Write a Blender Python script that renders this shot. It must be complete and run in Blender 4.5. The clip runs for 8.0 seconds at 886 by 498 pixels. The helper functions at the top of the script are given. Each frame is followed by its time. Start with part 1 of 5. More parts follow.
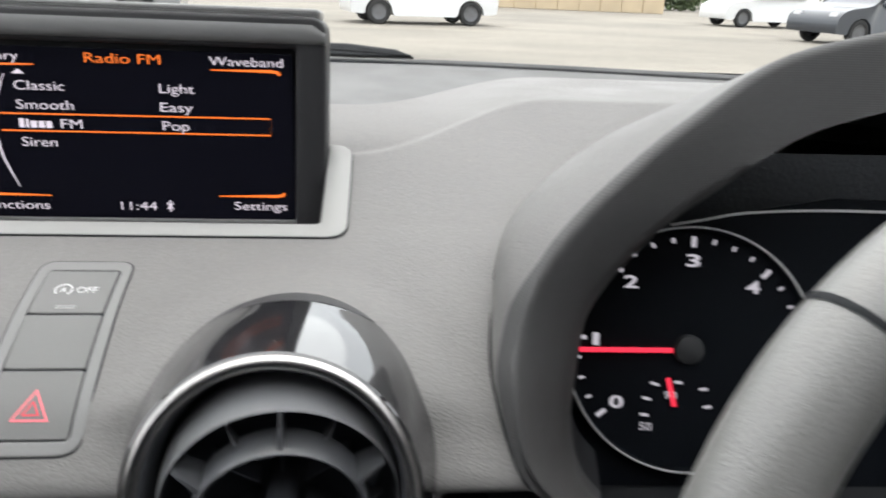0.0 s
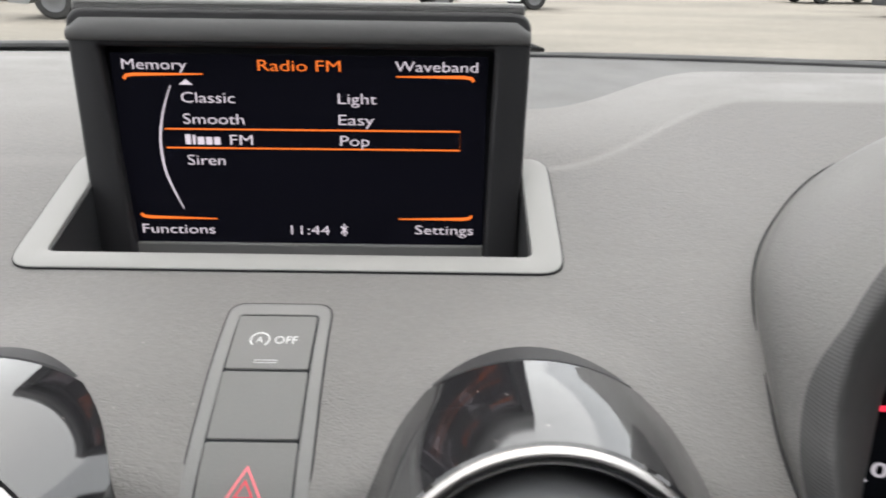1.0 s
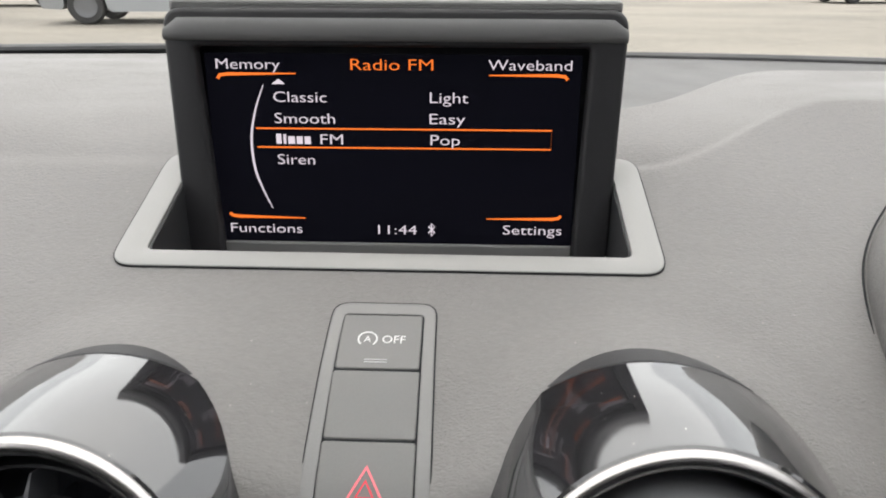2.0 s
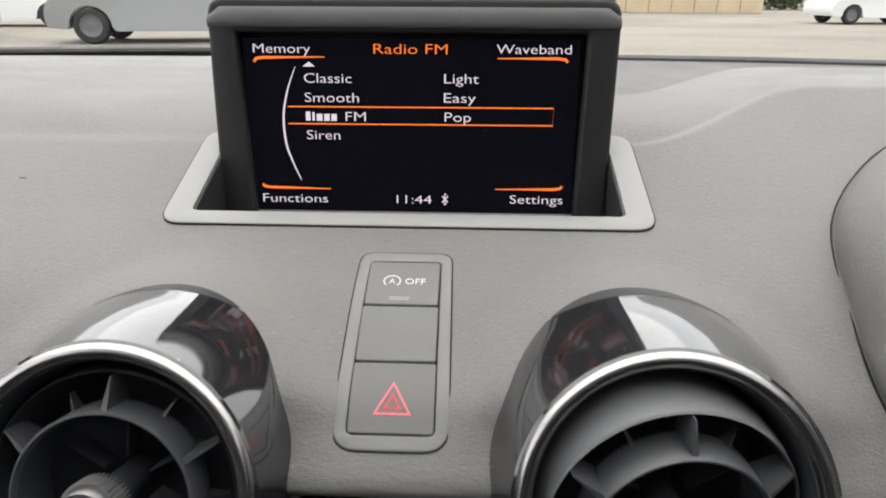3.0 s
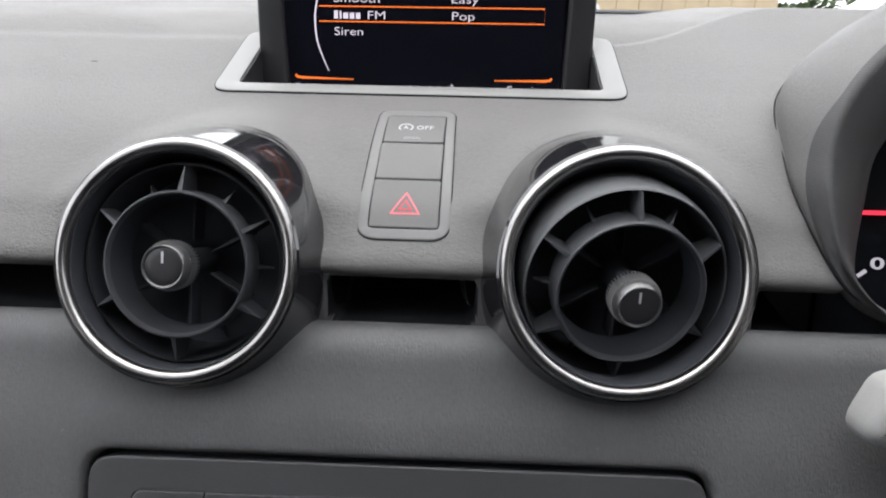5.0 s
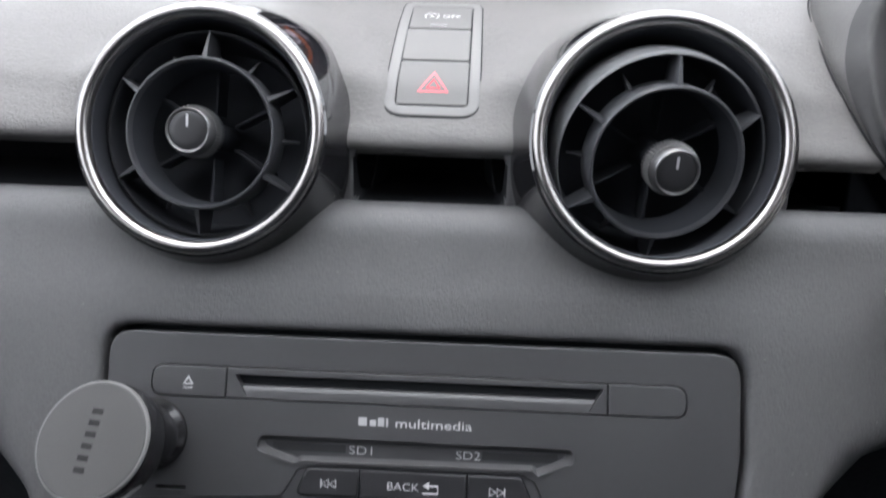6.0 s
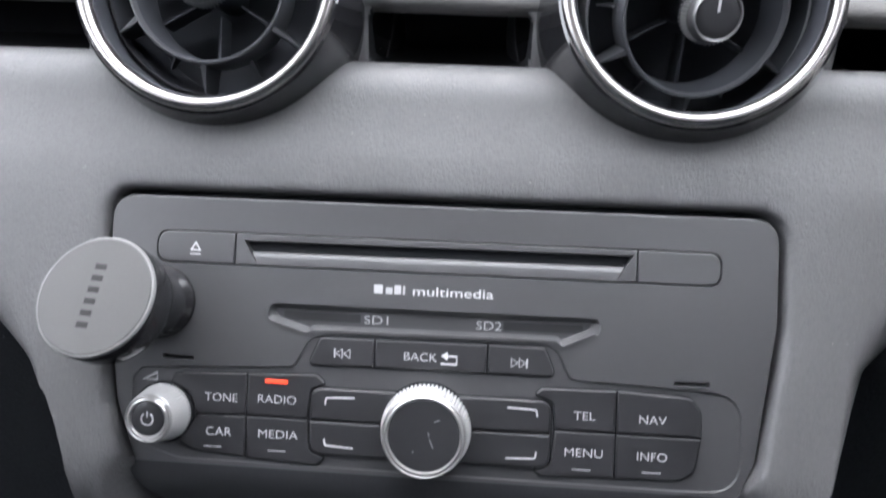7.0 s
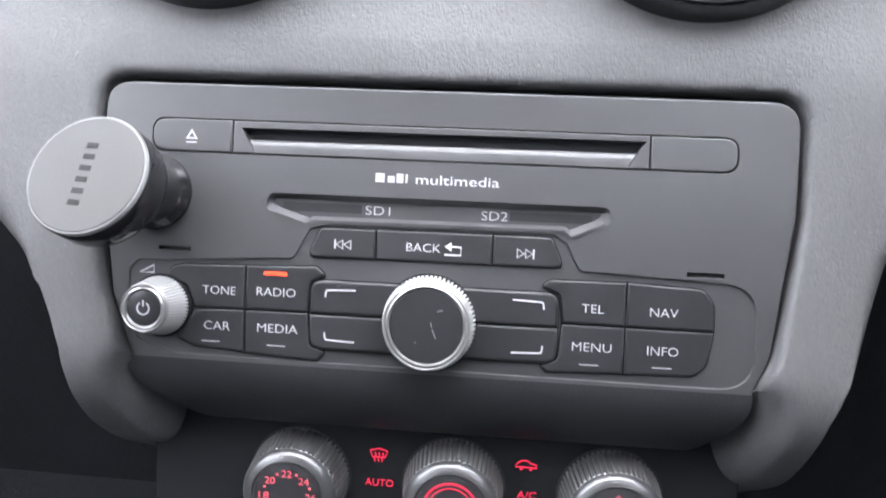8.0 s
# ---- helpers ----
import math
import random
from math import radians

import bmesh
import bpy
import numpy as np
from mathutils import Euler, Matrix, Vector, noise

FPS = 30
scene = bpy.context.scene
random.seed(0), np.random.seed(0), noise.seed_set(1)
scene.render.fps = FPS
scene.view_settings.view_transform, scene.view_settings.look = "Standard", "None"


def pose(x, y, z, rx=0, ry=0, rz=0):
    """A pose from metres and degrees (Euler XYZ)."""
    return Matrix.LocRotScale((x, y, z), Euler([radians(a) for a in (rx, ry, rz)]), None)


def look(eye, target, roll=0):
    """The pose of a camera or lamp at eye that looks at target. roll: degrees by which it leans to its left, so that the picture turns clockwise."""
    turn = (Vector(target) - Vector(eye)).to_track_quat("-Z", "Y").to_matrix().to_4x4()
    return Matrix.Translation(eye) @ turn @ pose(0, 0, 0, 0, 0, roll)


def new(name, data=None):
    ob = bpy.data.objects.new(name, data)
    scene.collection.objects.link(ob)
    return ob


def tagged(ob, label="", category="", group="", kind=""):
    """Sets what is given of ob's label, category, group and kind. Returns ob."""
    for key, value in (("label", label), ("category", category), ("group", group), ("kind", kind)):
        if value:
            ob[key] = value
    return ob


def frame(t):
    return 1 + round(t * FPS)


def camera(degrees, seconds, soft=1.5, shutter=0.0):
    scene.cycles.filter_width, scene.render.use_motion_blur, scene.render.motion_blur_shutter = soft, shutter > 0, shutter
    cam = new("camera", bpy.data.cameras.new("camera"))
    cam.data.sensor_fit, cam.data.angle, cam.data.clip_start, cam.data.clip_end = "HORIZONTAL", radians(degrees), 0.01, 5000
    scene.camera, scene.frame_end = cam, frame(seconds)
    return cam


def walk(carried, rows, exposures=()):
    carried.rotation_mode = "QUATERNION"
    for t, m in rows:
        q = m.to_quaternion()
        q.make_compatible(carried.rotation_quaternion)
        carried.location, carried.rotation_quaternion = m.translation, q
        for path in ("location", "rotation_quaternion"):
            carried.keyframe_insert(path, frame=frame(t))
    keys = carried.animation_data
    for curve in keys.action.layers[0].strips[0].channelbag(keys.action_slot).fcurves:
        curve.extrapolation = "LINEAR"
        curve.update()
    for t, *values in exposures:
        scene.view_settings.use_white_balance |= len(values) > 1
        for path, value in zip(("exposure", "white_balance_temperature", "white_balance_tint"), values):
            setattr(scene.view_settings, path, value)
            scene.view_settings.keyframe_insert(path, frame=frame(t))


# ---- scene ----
cam = camera(66.0, 8.0, soft=1.8, shutter=0.5)
PATH = [
    (0, (0.11214, -0.19744, 0.12852), (0.1994, 0.7302, -0.2346), 2.50),
    (0.5, (0.08089, -0.16642, 0.12904), (0.1157, 0.7607, -0.2442), 1.56),
    (1, (0.05406, -0.14928, 0.12840), (0.0540, 0.7742, -0.2552), 0.76),
    (1.5, (0.03706, -0.14252, 0.12807), (0.0145, 0.7813, -0.2541), 0.43),
    (1.7, (0.03100, -0.14303, 0.12775), (0.0034, 0.7807, -0.2544), 0.34),
    (2.8, (0.02427, -0.17634, 0.11848), (-0.0160, 0.7550, -0.2435), 0.08),
    (3, (0.02334, -0.18375, 0.11590), (-0.0116, 0.7504, -0.2393), 0.26),
    (3.5, (0.02453, -0.20665, 0.10902), (-0.0178, 0.7290, -0.2413), 0.15),
    (4, (0.02550, -0.23217, 0.09898), (-0.0254, 0.7041, -0.2486), 0.21),
    (4.5, (0.03134, -0.24694, 0.08511), (-0.0210, 0.6905, -0.2591), 0.41),
    (4.7, (0.03098, -0.25040, 0.07995), (-0.0196, 0.6873, -0.2638), 0.62),
    (5.8, (0.02069, -0.26306, 0.04048), (-0.0257, 0.6720, -0.3110), 1.53),
    (6, (0.02022, -0.26446, 0.03061), (-0.0290, 0.6684, -0.3263), 1.52),
    (6.5, (0.01790, -0.26557, 0.01111), (-0.0338, 0.6613, -0.3606), 1.67),
    (7, (0.01737, -0.26635, -0.00839), (-0.0418, 0.6501, -0.4042), 1.64),
    (7.5, (0.01737, -0.26910, -0.02595), (-0.0492, 0.6383, -0.4408), 1.57),
    (8, (0.02095, -0.27042, -0.03776), (-0.0533, 0.6313, -0.4636), 1.46),
]
EXPOSURES = [(0.0, 1.65, 6250, 10), (1.0, 1.46, 6370, 11), (3.0, 1.44, 6450, 11), (4.5, 1.48, 6260, 12), (6.0, 2.06, 5980, 13), (6.5, 2.52, 5930, 14), (7.0, 2.94, 5930, 14), (8.0, 3.42, 5930, 14)]
walk(cam, [(t, look(eye, target, roll)) for t, eye, target, roll in PATH], EXPOSURES)

# ---- light: an overcast day through the windows ----
world = bpy.data.worlds.new("overcast")
scene.world = world
world.use_nodes = True
wn, wl = world.node_tree.nodes, world.node_tree.links
sky = wn.new("ShaderNodeTexSky")
sky.sky_type, sky.sun_disc = "NISHITA", False
sky.sun_elevation, sky.sun_rotation = radians(72), radians(-14)
sky.air_density, sky.dust_density, sky.ozone_density = 1.0, 6.0, 0.6
pale = wn.new("ShaderNodeMixRGB")
pale.inputs[0].default_value = 0.82
pale.inputs[2].default_value = (7.2, 7.1, 6.9, 1)
wl.new(sky.outputs[0], pale.inputs[1])
wl.new(pale.outputs[0], wn["Background"].inputs[0])
wn["Background"].inputs[1].default_value = 0.13
sun = new("sun", bpy.data.lights.new("sun", "SUN"))
sun.data.energy, sun.data.angle, sun.data.color = 0.85, radians(110), (1.0, 0.96, 0.9)
sun.matrix_world = look((0, 0, 0), (0.1, -0.38, -1.2))

# ---- mesh tools: local millimetres, u to the right, v up the face, n towards the viewer ----
MM = 0.001


def face_frame(x, y, z, tilt, turn=0.0):
    """A plane's frame in millimetres: its normal looks back at the driver and up by tilt degrees, and turn degrees to the right."""
    m = Matrix.Translation((x, y, z)) @ Matrix.Rotation(radians(turn), 4, "Z")
    s, c = math.sin(radians(tilt)), math.cos(radians(tilt))
    return m @ Matrix(((1, 0, 0, 0), (0, s, -c, 0), (0, c, s, 0), (0, 0, 0, 1)))


IDENT = Matrix.Identity(4)


def thing(name, at, label, category, group="", kind=""):
    ob = new(name)
    ob.location = Vector(at) * MM
    ob.empty_display_size = 0.02
    return tagged(ob, label, category, group, kind)


def finish(bm, m):
    bmesh.ops.recalc_face_normals(bm, faces=bm.faces)
    bmesh.ops.transform(bm, matrix=Matrix.Scale(MM, 4) @ m, verts=bm.verts)


def mesh_of(name, bm, mat, smooth=35.0):
    me = bpy.data.meshes.new(name)
    bm.to_mesh(me)
    bm.free()
    me.materials.append(mat)
    if smooth:
        me.shade_smooth()
        me.set_sharp_from_angle(angle=radians(smooth))
    return me


def part(name, bm, mat, parent, m=IDENT, label="", smooth=35.0):
    finish(bm, m)
    ob = new(name, mesh_of(name, bm, mat, smooth))
    if parent:
        ob.parent = parent
        base = parent.location.copy()
        up = parent.parent
        if up:
            base = up.location.copy() + parent.location
        ob.data.transform(Matrix.Translation(-base))
    return tagged(ob, label)


def area2(pts):
    return sum(a[0] * b[1] - b[0] * a[1] for a, b in zip(pts, pts[1:] + pts[:1]))


def ccw(pts):
    pts = [tuple(p) for p in pts]
    return pts if area2(pts) > 0 else pts[::-1]


def shrink(pts, d):
    """The outline moved inwards by d."""
    out, n = [], len(pts)
    for i in range(n):
        a, b, c = Vector(pts[i - 1]), Vector(pts[i]), Vector(pts[(i + 1) % n])
        e, f = (b - a), (c - b)
        if e.length < 1e-6 or f.length < 1e-6:
            out.append((b.x, b.y))
            continue
        e.normalize(), f.normalize()
        p, q = Vector((-e.y, e.x)), Vector((-f.y, f.x))
        k = (p + q)
        k = k / max(0.35, k.dot(p)) if k.length > 1e-6 else p
        out.append((b.x + k.x * d, b.y + k.y * d))
    return out


def rounded(pts, r, seg=5):
    """Corners of an outline turned into arcs; r: one radius or one for each corner."""
    rs = list(r) if isinstance(r, (list, tuple)) else [r] * len(pts)
    if area2([tuple(p) for p in pts]) < 0:
        pts, rs = list(pts)[::-1], rs[::-1]
    out = []
    for i, p in enumerate(pts):
        a, b, c = Vector(pts[i - 1]), Vector(p), Vector(pts[(i + 1) % len(pts)])
        e, f = (a - b).normalized(), (c - b).normalized()
        ang = e.angle(f)
        cut = min(rs[i] / max(0.05, math.tan(ang / 2)), (a - b).length * 0.49, (c - b).length * 0.49)
        if rs[i] < 0.7 or ang > 3.1:
            out.append((b.x, b.y))
            continue
        p0, p1 = b + e * cut, b + f * cut
        for k in range(seg + 1):
            w = k / seg
            q = p0 * (1 - w) ** 2 + b * 2 * w * (1 - w) + p1 * w * w
            out.append((q.x, q.y))
    return out


def rrect(cx, cy, w, h, r, seg=5):
    return rounded([(cx - w / 2, cy - h / 2), (cx + w / 2, cy - h / 2), (cx + w / 2, cy + h / 2), (cx - w / 2, cy + h / 2)], r, seg)


def loops(bm, rings, close_first=False, close_last=True):
    rows = [[bm.verts.new(p) for p in ring] for ring in rings]
    n = len(rows[0])
    for a, b in zip(rows, rows[1:]):
        for i in range(n):
            bm.faces.new((a[i], a[(i + 1) % n], b[(i + 1) % n], b[i]))
    if close_first:
        bm.faces.new(rows[0][::-1])
    if close_last:
        bm.faces.new(rows[-1])
    return bm


def slab(outline, n0, n1, soft=0.5, bm=None, steps=3):
    """An outline raised from n0 to n1, with its front edge rounded by soft."""
    bm = bm or bmesh.new()
    pts = ccw(outline)
    rings = [[(x, y, n0) for x, y in pts]]
    for k in range(steps + 1):
        a = k / steps * math.pi / 2
        d, h = soft * (1 - math.cos(a)), soft * math.sin(a)
        rings.append([(x, y, n1 - soft + h) for x, y in (shrink(pts, d) if d > 1e-6 else pts)])
    rings.append([(x, y, n1) for x, y in shrink(pts, soft * 1.25)])
    return loops(bm, rings, close_first=True)


def frame_slab(outer, inner, n0, n1, soft=0.6, bm=None, steps=3, well=None):
    """A raised frame between two outlines with the same number of points; well: how deep its inner wall goes."""
    bm = bm or bmesh.new()
    o, i = ccw(outer), ccw(inner)
    rings = [[(x, y, n0) for x, y in o]]
    for k in range(steps + 1):
        a = k / steps * math.pi / 2
        d, h = soft * (1 - math.cos(a)), soft * math.sin(a)
        rings.append([(x, y, n1 - soft + h) for x, y in (shrink(o, d) if d > 1e-6 else o)])
    for k in range(steps, -1, -1):
        a = k / steps * math.pi / 2
        d, h = soft * (1 - math.cos(a)), soft * math.sin(a)
        rings.append([(x, y, n1 - soft + h) for x, y in (shrink(i, -d) if d > 1e-6 else i)])
    rings.append([(x, y, n0 if well is None else well) for x, y in i])
    return loops(bm, rings, close_last=False)


def lathe(profile, seg=64, bm=None, centre=(0, 0), arc=None):
    """Turns a profile of (radius, n) round the n axis; a radius of 0 closes it."""
    bm = bm or bmesh.new()
    rows = []
    for r, n in profile:
        if r < 1e-6:
            rows.append([bm.verts.new((centre[0], centre[1], n))])
        else:
            rows.append([bm.verts.new((centre[0] + r * math.cos(2 * math.pi * k / seg), centre[1] + r * math.sin(2 * math.pi * k / seg), n)) for k in range(seg)])
    for a, b in zip(rows, rows[1:]):
        for k in range(seg):
            j = (k + 1) % seg
            if len(a) == 1 and len(b) == 1:
                continue
            if len(a) == 1:
                bm.faces.new((a[0], b[k], b[j]))
            elif len(b) == 1:
                bm.faces.new((a[k], a[j], b[0]))
            else:
                bm.faces.new((a[k], a[j], b[j], b[k]))
    return bm


def stroke(pts, width, n=0.0, thick=0.12, closed=False, bm=None, taper=None):
    """A flat raised line along points (u, v)."""
    bm = bm or bmesh.new()
    k = len(pts)
    left, right = [], []
    for i in range(k):
        a = Vector(pts[i - 1] if (i or closed) else pts[i])
        c = Vector(pts[(i + 1) % k] if (i < k - 1 or closed) else pts[i])
        d = (c - a).normalized()
        w = width / 2 * (taper(i / (k - 1)) if taper else 1)
        p = Vector((-d.y, d.x)) * w
        left.append((pts[i][0] + p.x, pts[i][1] + p.y))
        right.append((pts[i][0] - p.x, pts[i][1] - p.y))
    top = [[bm.verts.new((x, y, n + thick)) for x, y in s] for s in (left, right)]
    low = [[bm.verts.new((x, y, n)) for x, y in s] for s in (left, right)]
    for i in range(k if closed else k - 1):
        j = (i + 1) % k
        bm.faces.new((top[0][i], top[0][j], top[1][j], top[1][i]))
        bm.faces.new((low[0][i], low[0][j], top[0][j], top[0][i]))
        bm.faces.new((low[1][i], low[1][j], top[1][j], top[1][i]))
    return bm


def words(name, text, mat, parent, m, u0, v, height, width=None, n=0.0, bold=0.0, spin=0.0, label=""):
    """Lettering that starts at u0 with its middle at v; height of its capitals, and its whole width, in millimetres."""
    cu = bpy.data.curves.new(name, "FONT")
    cu.body, cu.size, cu.extrude, cu.offset, cu.resolution_u = text, 1.0, 0.02, bold, 3
    ob = bpy.data.objects.new(name, cu)
    scene.collection.objects.link(ob)
    me = bpy.data.meshes.new_from_object(ob.evaluated_get(bpy.context.evaluated_depsgraph_get()))
    bpy.data.objects.remove(ob)
    co = np.empty(len(me.vertices) * 3, np.float32)
    me.vertices.foreach_get("co", co)
    co = co.reshape(-1, 3)
    lo, hi = co.min(0), co.max(0)
    sy = height / 0.69
    sx = width / (hi[0] - lo[0]) if width else sy
    bm = bmesh.new()
    bm.from_mesh(me)
    bpy.data.meshes.remove(me)
    for w in bm.verts:
        w.co = Vector(((w.co.x - lo[0]) * sx, (w.co.y - 0.345) * sy, n + (0.1 if w.co.z > 0 else 0.0)))
    turn = Matrix.Translation((u0, v, 0)) @ Matrix.Rotation(radians(spin), 4, "Z")
    return part(name, bm, mat, parent, m @ turn, label, smooth=0)


def solid_grid(f, nu, nv, bm=None):
    """A sheet of quads from f(i / nu, j / nv)."""
    bm = bm or bmesh.new()
    rows = [[bm.verts.new(f(i / nu, j / nv)) for i in range(nu + 1)] for j in range(nv + 1)]
    for a, b in zip(rows, rows[1:]):
        for i in range(nu):
            bm.faces.new((a[i], a[i + 1], b[i + 1], b[i]))
    return bm


def smooth(a, b, x):
    w = min(1.0, max(0.0, (x - a) / (b - a)))
    return w * w * (3 - 2 * w)


def spline(pts, k=10):
    """A smooth line through points."""
    out = []
    for i in range(len(pts) - 1):
        p = [Vector(pts[max(0, min(len(pts) - 1, i + o))]) for o in (-1, 0, 1, 2)]
        for j in range(k):
            w = j / k
            out.append(0.5 * ((2 * p[1]) + (p[2] - p[0]) * w + (2 * p[0] - 5 * p[1] + 4 * p[2] - p[3]) * w * w + (3 * p[1] - p[0] - 3 * p[2] + p[3]) * w ** 3))
    return out + [Vector(pts[-1])]


# ---- materials ----
def material(name, base, rough=0.5, metal=0.0, grain=0.0, size=0.001, vary=0.0, blotch=0.05, coat=0.0, spec=0.5, emit=None, power=0.0, stretch=None, dust=0.0, hide=None):
    """A surface: base colour that varies at two scales, relief of the given grain size (metres), specks of dust, and a leather-like hide (cell in metres, depth)."""
    mat = bpy.data.materials.new(name)
    mat.use_nodes = True
    nt = mat.node_tree
    b = nt.nodes["Principled BSDF"]
    b.inputs["Base Color"].default_value = (*base, 1)
    b.inputs["Roughness"].default_value = rough
    b.inputs["Metallic"].default_value = metal
    b.inputs["Specular IOR Level"].default_value = spec
    b.inputs["Coat Weight"].default_value = coat
    if emit:
        b.inputs["Emission Color"].default_value = (*emit, 1)
        b.inputs["Emission Strength"].default_value = power
    if not (grain or vary or dust):
        return mat
    co = nt.nodes.new("ShaderNodeTexCoord")
    src = co.outputs["Object"]
    if stretch:
        mp = nt.nodes.new("ShaderNodeMapping")
        mp.inputs["Scale"].default_value = stretch
        nt.links.new(src, mp.inputs[0])
        src = mp.outputs[0]

    def tex(scale, detail):
        n = nt.nodes.new("ShaderNodeTexNoise")
        n.inputs["Scale"].default_value, n.inputs["Detail"].default_value = scale, detail
        nt.links.new(src, n.inputs["Vector"])
        return n.outputs[0]

    fine = tex(1 / size, 4)
    wide = tex(1 / blotch, 3)
    if vary:
        add = nt.nodes.new("ShaderNodeMath")
        add.operation = "MULTIPLY_ADD"
        add.inputs[1].default_value = 0.5
        nt.links.new(fine, add.inputs[0])
        half = nt.nodes.new("ShaderNodeMath")
        half.operation = "MULTIPLY"
        half.inputs[1].default_value = 0.5
        nt.links.new(wide, half.inputs[0])
        nt.links.new(half.outputs[0], add.inputs[2])
        ramp = nt.nodes.new("ShaderNodeValToRGB")
        ramp.color_ramp.elements[0].position, ramp.color_ramp.elements[1].position = 0.3, 0.7
        ramp.color_ramp.elements[0].color = (*[c * (1 - vary) for c in base], 1)
        ramp.color_ramp.elements[1].color = (*[min(1, c * (1 + vary)) for c in base], 1)
        nt.links.new(add.outputs[0], ramp.inputs[0])
        colour = ramp.outputs[0]
        rr = nt.nodes.new("ShaderNodeMapRange")
        rr.inputs["From Min"].default_value, rr.inputs["From Max"].default_value = 0.3, 0.7
        rr.inputs["To Min"].default_value, rr.inputs["To Max"].default_value = max(0.02, rough - 0.06), min(1, rough + 0.06)
        nt.links.new(wide, rr.inputs[0])
        nt.links.new(rr.outputs[0], b.inputs["Roughness"])
        if dust:
            v = nt.nodes.new("ShaderNodeTexVoronoi")
            v.inputs["Scale"].default_value = 260
            nt.links.new(co.outputs["Object"], v.inputs["Vector"])
            less = nt.nodes.new("ShaderNodeMapRange")
            less.inputs["From Min"].default_value, less.inputs["From Max"].default_value = 0.05, 0.09
            less.inputs["To Min"].default_value, less.inputs["To Max"].default_value = dust, 0.0
            nt.links.new(v.outputs["Distance"], less.inputs[0])
            gate = nt.nodes.new("ShaderNodeMath")
            gate.operation = "GREATER_THAN"
            gate.inputs[1].default_value = 0.72
            nt.links.new(v.outputs["Color"], gate.inputs[0])
            mul = nt.nodes.new("ShaderNodeMath")
            mul.operation = "MULTIPLY"
            nt.links.new(less.outputs[0], mul.inputs[0])
            nt.links.new(gate.outputs[0], mul.inputs[1])
            mix = nt.nodes.new("ShaderNodeMixRGB")
            mix.inputs[2].default_value = (0.42, 0.4, 0.37, 1)
            nt.links.new(mul.outputs[0], mix.inputs[0])
            nt.links.new(colour, mix.inputs[1])
            colour = mix.outputs[0]
        nt.links.new(colour, b.inputs["Base Color"])
    if grain:
        bump = nt.nodes.new("ShaderNodeBump")
        bump.inputs["Strength"].default_value, bump.inputs["Distance"].default_value = grain, size * 0.5
        nt.links.new(fine, bump.inputs["Height"])
        nt.links.new(bump.outputs[0], b.inputs["Normal"])
        if hide:
            cell, deep = hide
            warp = nt.nodes.new("ShaderNodeTexNoise")
            warp.inputs["Scale"].default_value, warp.inputs["Detail"].default_value = 0.6 / cell, 2
            nt.links.new(src, warp.inputs["Vector"])
            shift = nt.nodes.new("ShaderNodeVectorMath")
            shift.operation = "MULTIPLY_ADD"
            shift.inputs[1].default_value = (cell * 1.6,) * 3
            nt.links.new(warp.outputs["Color"], shift.inputs[0])
            nt.links.new(src, shift.inputs[2])
            cells = nt.nodes.new("ShaderNodeTexVoronoi")
            cells.feature = "DISTANCE_TO_EDGE"
            cells.inputs["Scale"].default_value = 1 / cell
            nt.links.new(shift.outputs[0], cells.inputs["Vector"])
            crest = nt.nodes.new("ShaderNodeMapRange")
            crest.inputs["From Min"].default_value, crest.inputs["From Max"].default_value = 0.0, 0.28
            nt.links.new(cells.outputs["Distance"], crest.inputs[0])
            patchy = nt.nodes.new("ShaderNodeMapRange")
            patchy.inputs["From Min"].default_value, patchy.inputs["From Max"].default_value = 0.35, 0.65
            patchy.inputs["To Min"].default_value, patchy.inputs["To Max"].default_value = 0.35 * deep, deep
            nt.links.new(wide, patchy.inputs[0])
            relief = nt.nodes.new("ShaderNodeBump")
            relief.inputs["Distance"].default_value = cell * 0.35
            nt.links.new(patchy.outputs[0], relief.inputs["Strength"])
            nt.links.new(crest.outputs[0], relief.inputs["Height"])
            nt.links.new(bump.outputs[0], relief.inputs["Normal"])
            nt.links.new(relief.outputs[0], b.inputs["Normal"])
    return mat


PAD = material("soft_touch_grey", (0.13, 0.127, 0.124), 0.58, spec=0.38, grain=0.3, size=0.0013, vary=0.1, blotch=0.03, dust=0.3, stretch=(0.5, 1, 1), hide=(0.00105, 0.5))
PAD_LOW = material("soft_touch_charcoal", (0.085, 0.085, 0.0875), 0.5, grain=0.25, size=0.0012, vary=0.13, blotch=0.025, dust=0.2, stretch=(1, 0.6, 0.5), hide=(0.0013, 0.28))
TRIM = material("matt_grey_plastic", (0.125, 0.125, 0.124), 0.4, grain=0.12, size=0.0006, vary=0.06)
BUTTON = material("rubberised_button", (0.1, 0.1, 0.099), 0.48, grain=0.12, size=0.0005, vary=0.08)
RADIO = material("satin_black_facia", (0.046, 0.0466, 0.049), 0.37, spec=0.7, size=0.002, vary=0.05)
RADIO_BTN = material("satin_black_key", (0.022, 0.0223, 0.024), 0.38, spec=0.5, size=0.002, vary=0.08)
HOUSING = material("dark_housing_plastic", (0.019, 0.019, 0.021), 0.5, spec=0.38, grain=0.15, size=0.0008, vary=0.08)
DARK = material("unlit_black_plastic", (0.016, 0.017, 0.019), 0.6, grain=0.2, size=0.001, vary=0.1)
KNURL = material("dark_knurled_metal", (0.34, 0.34, 0.34), 0.34, metal=0.8, vary=0.08, size=0.0006)
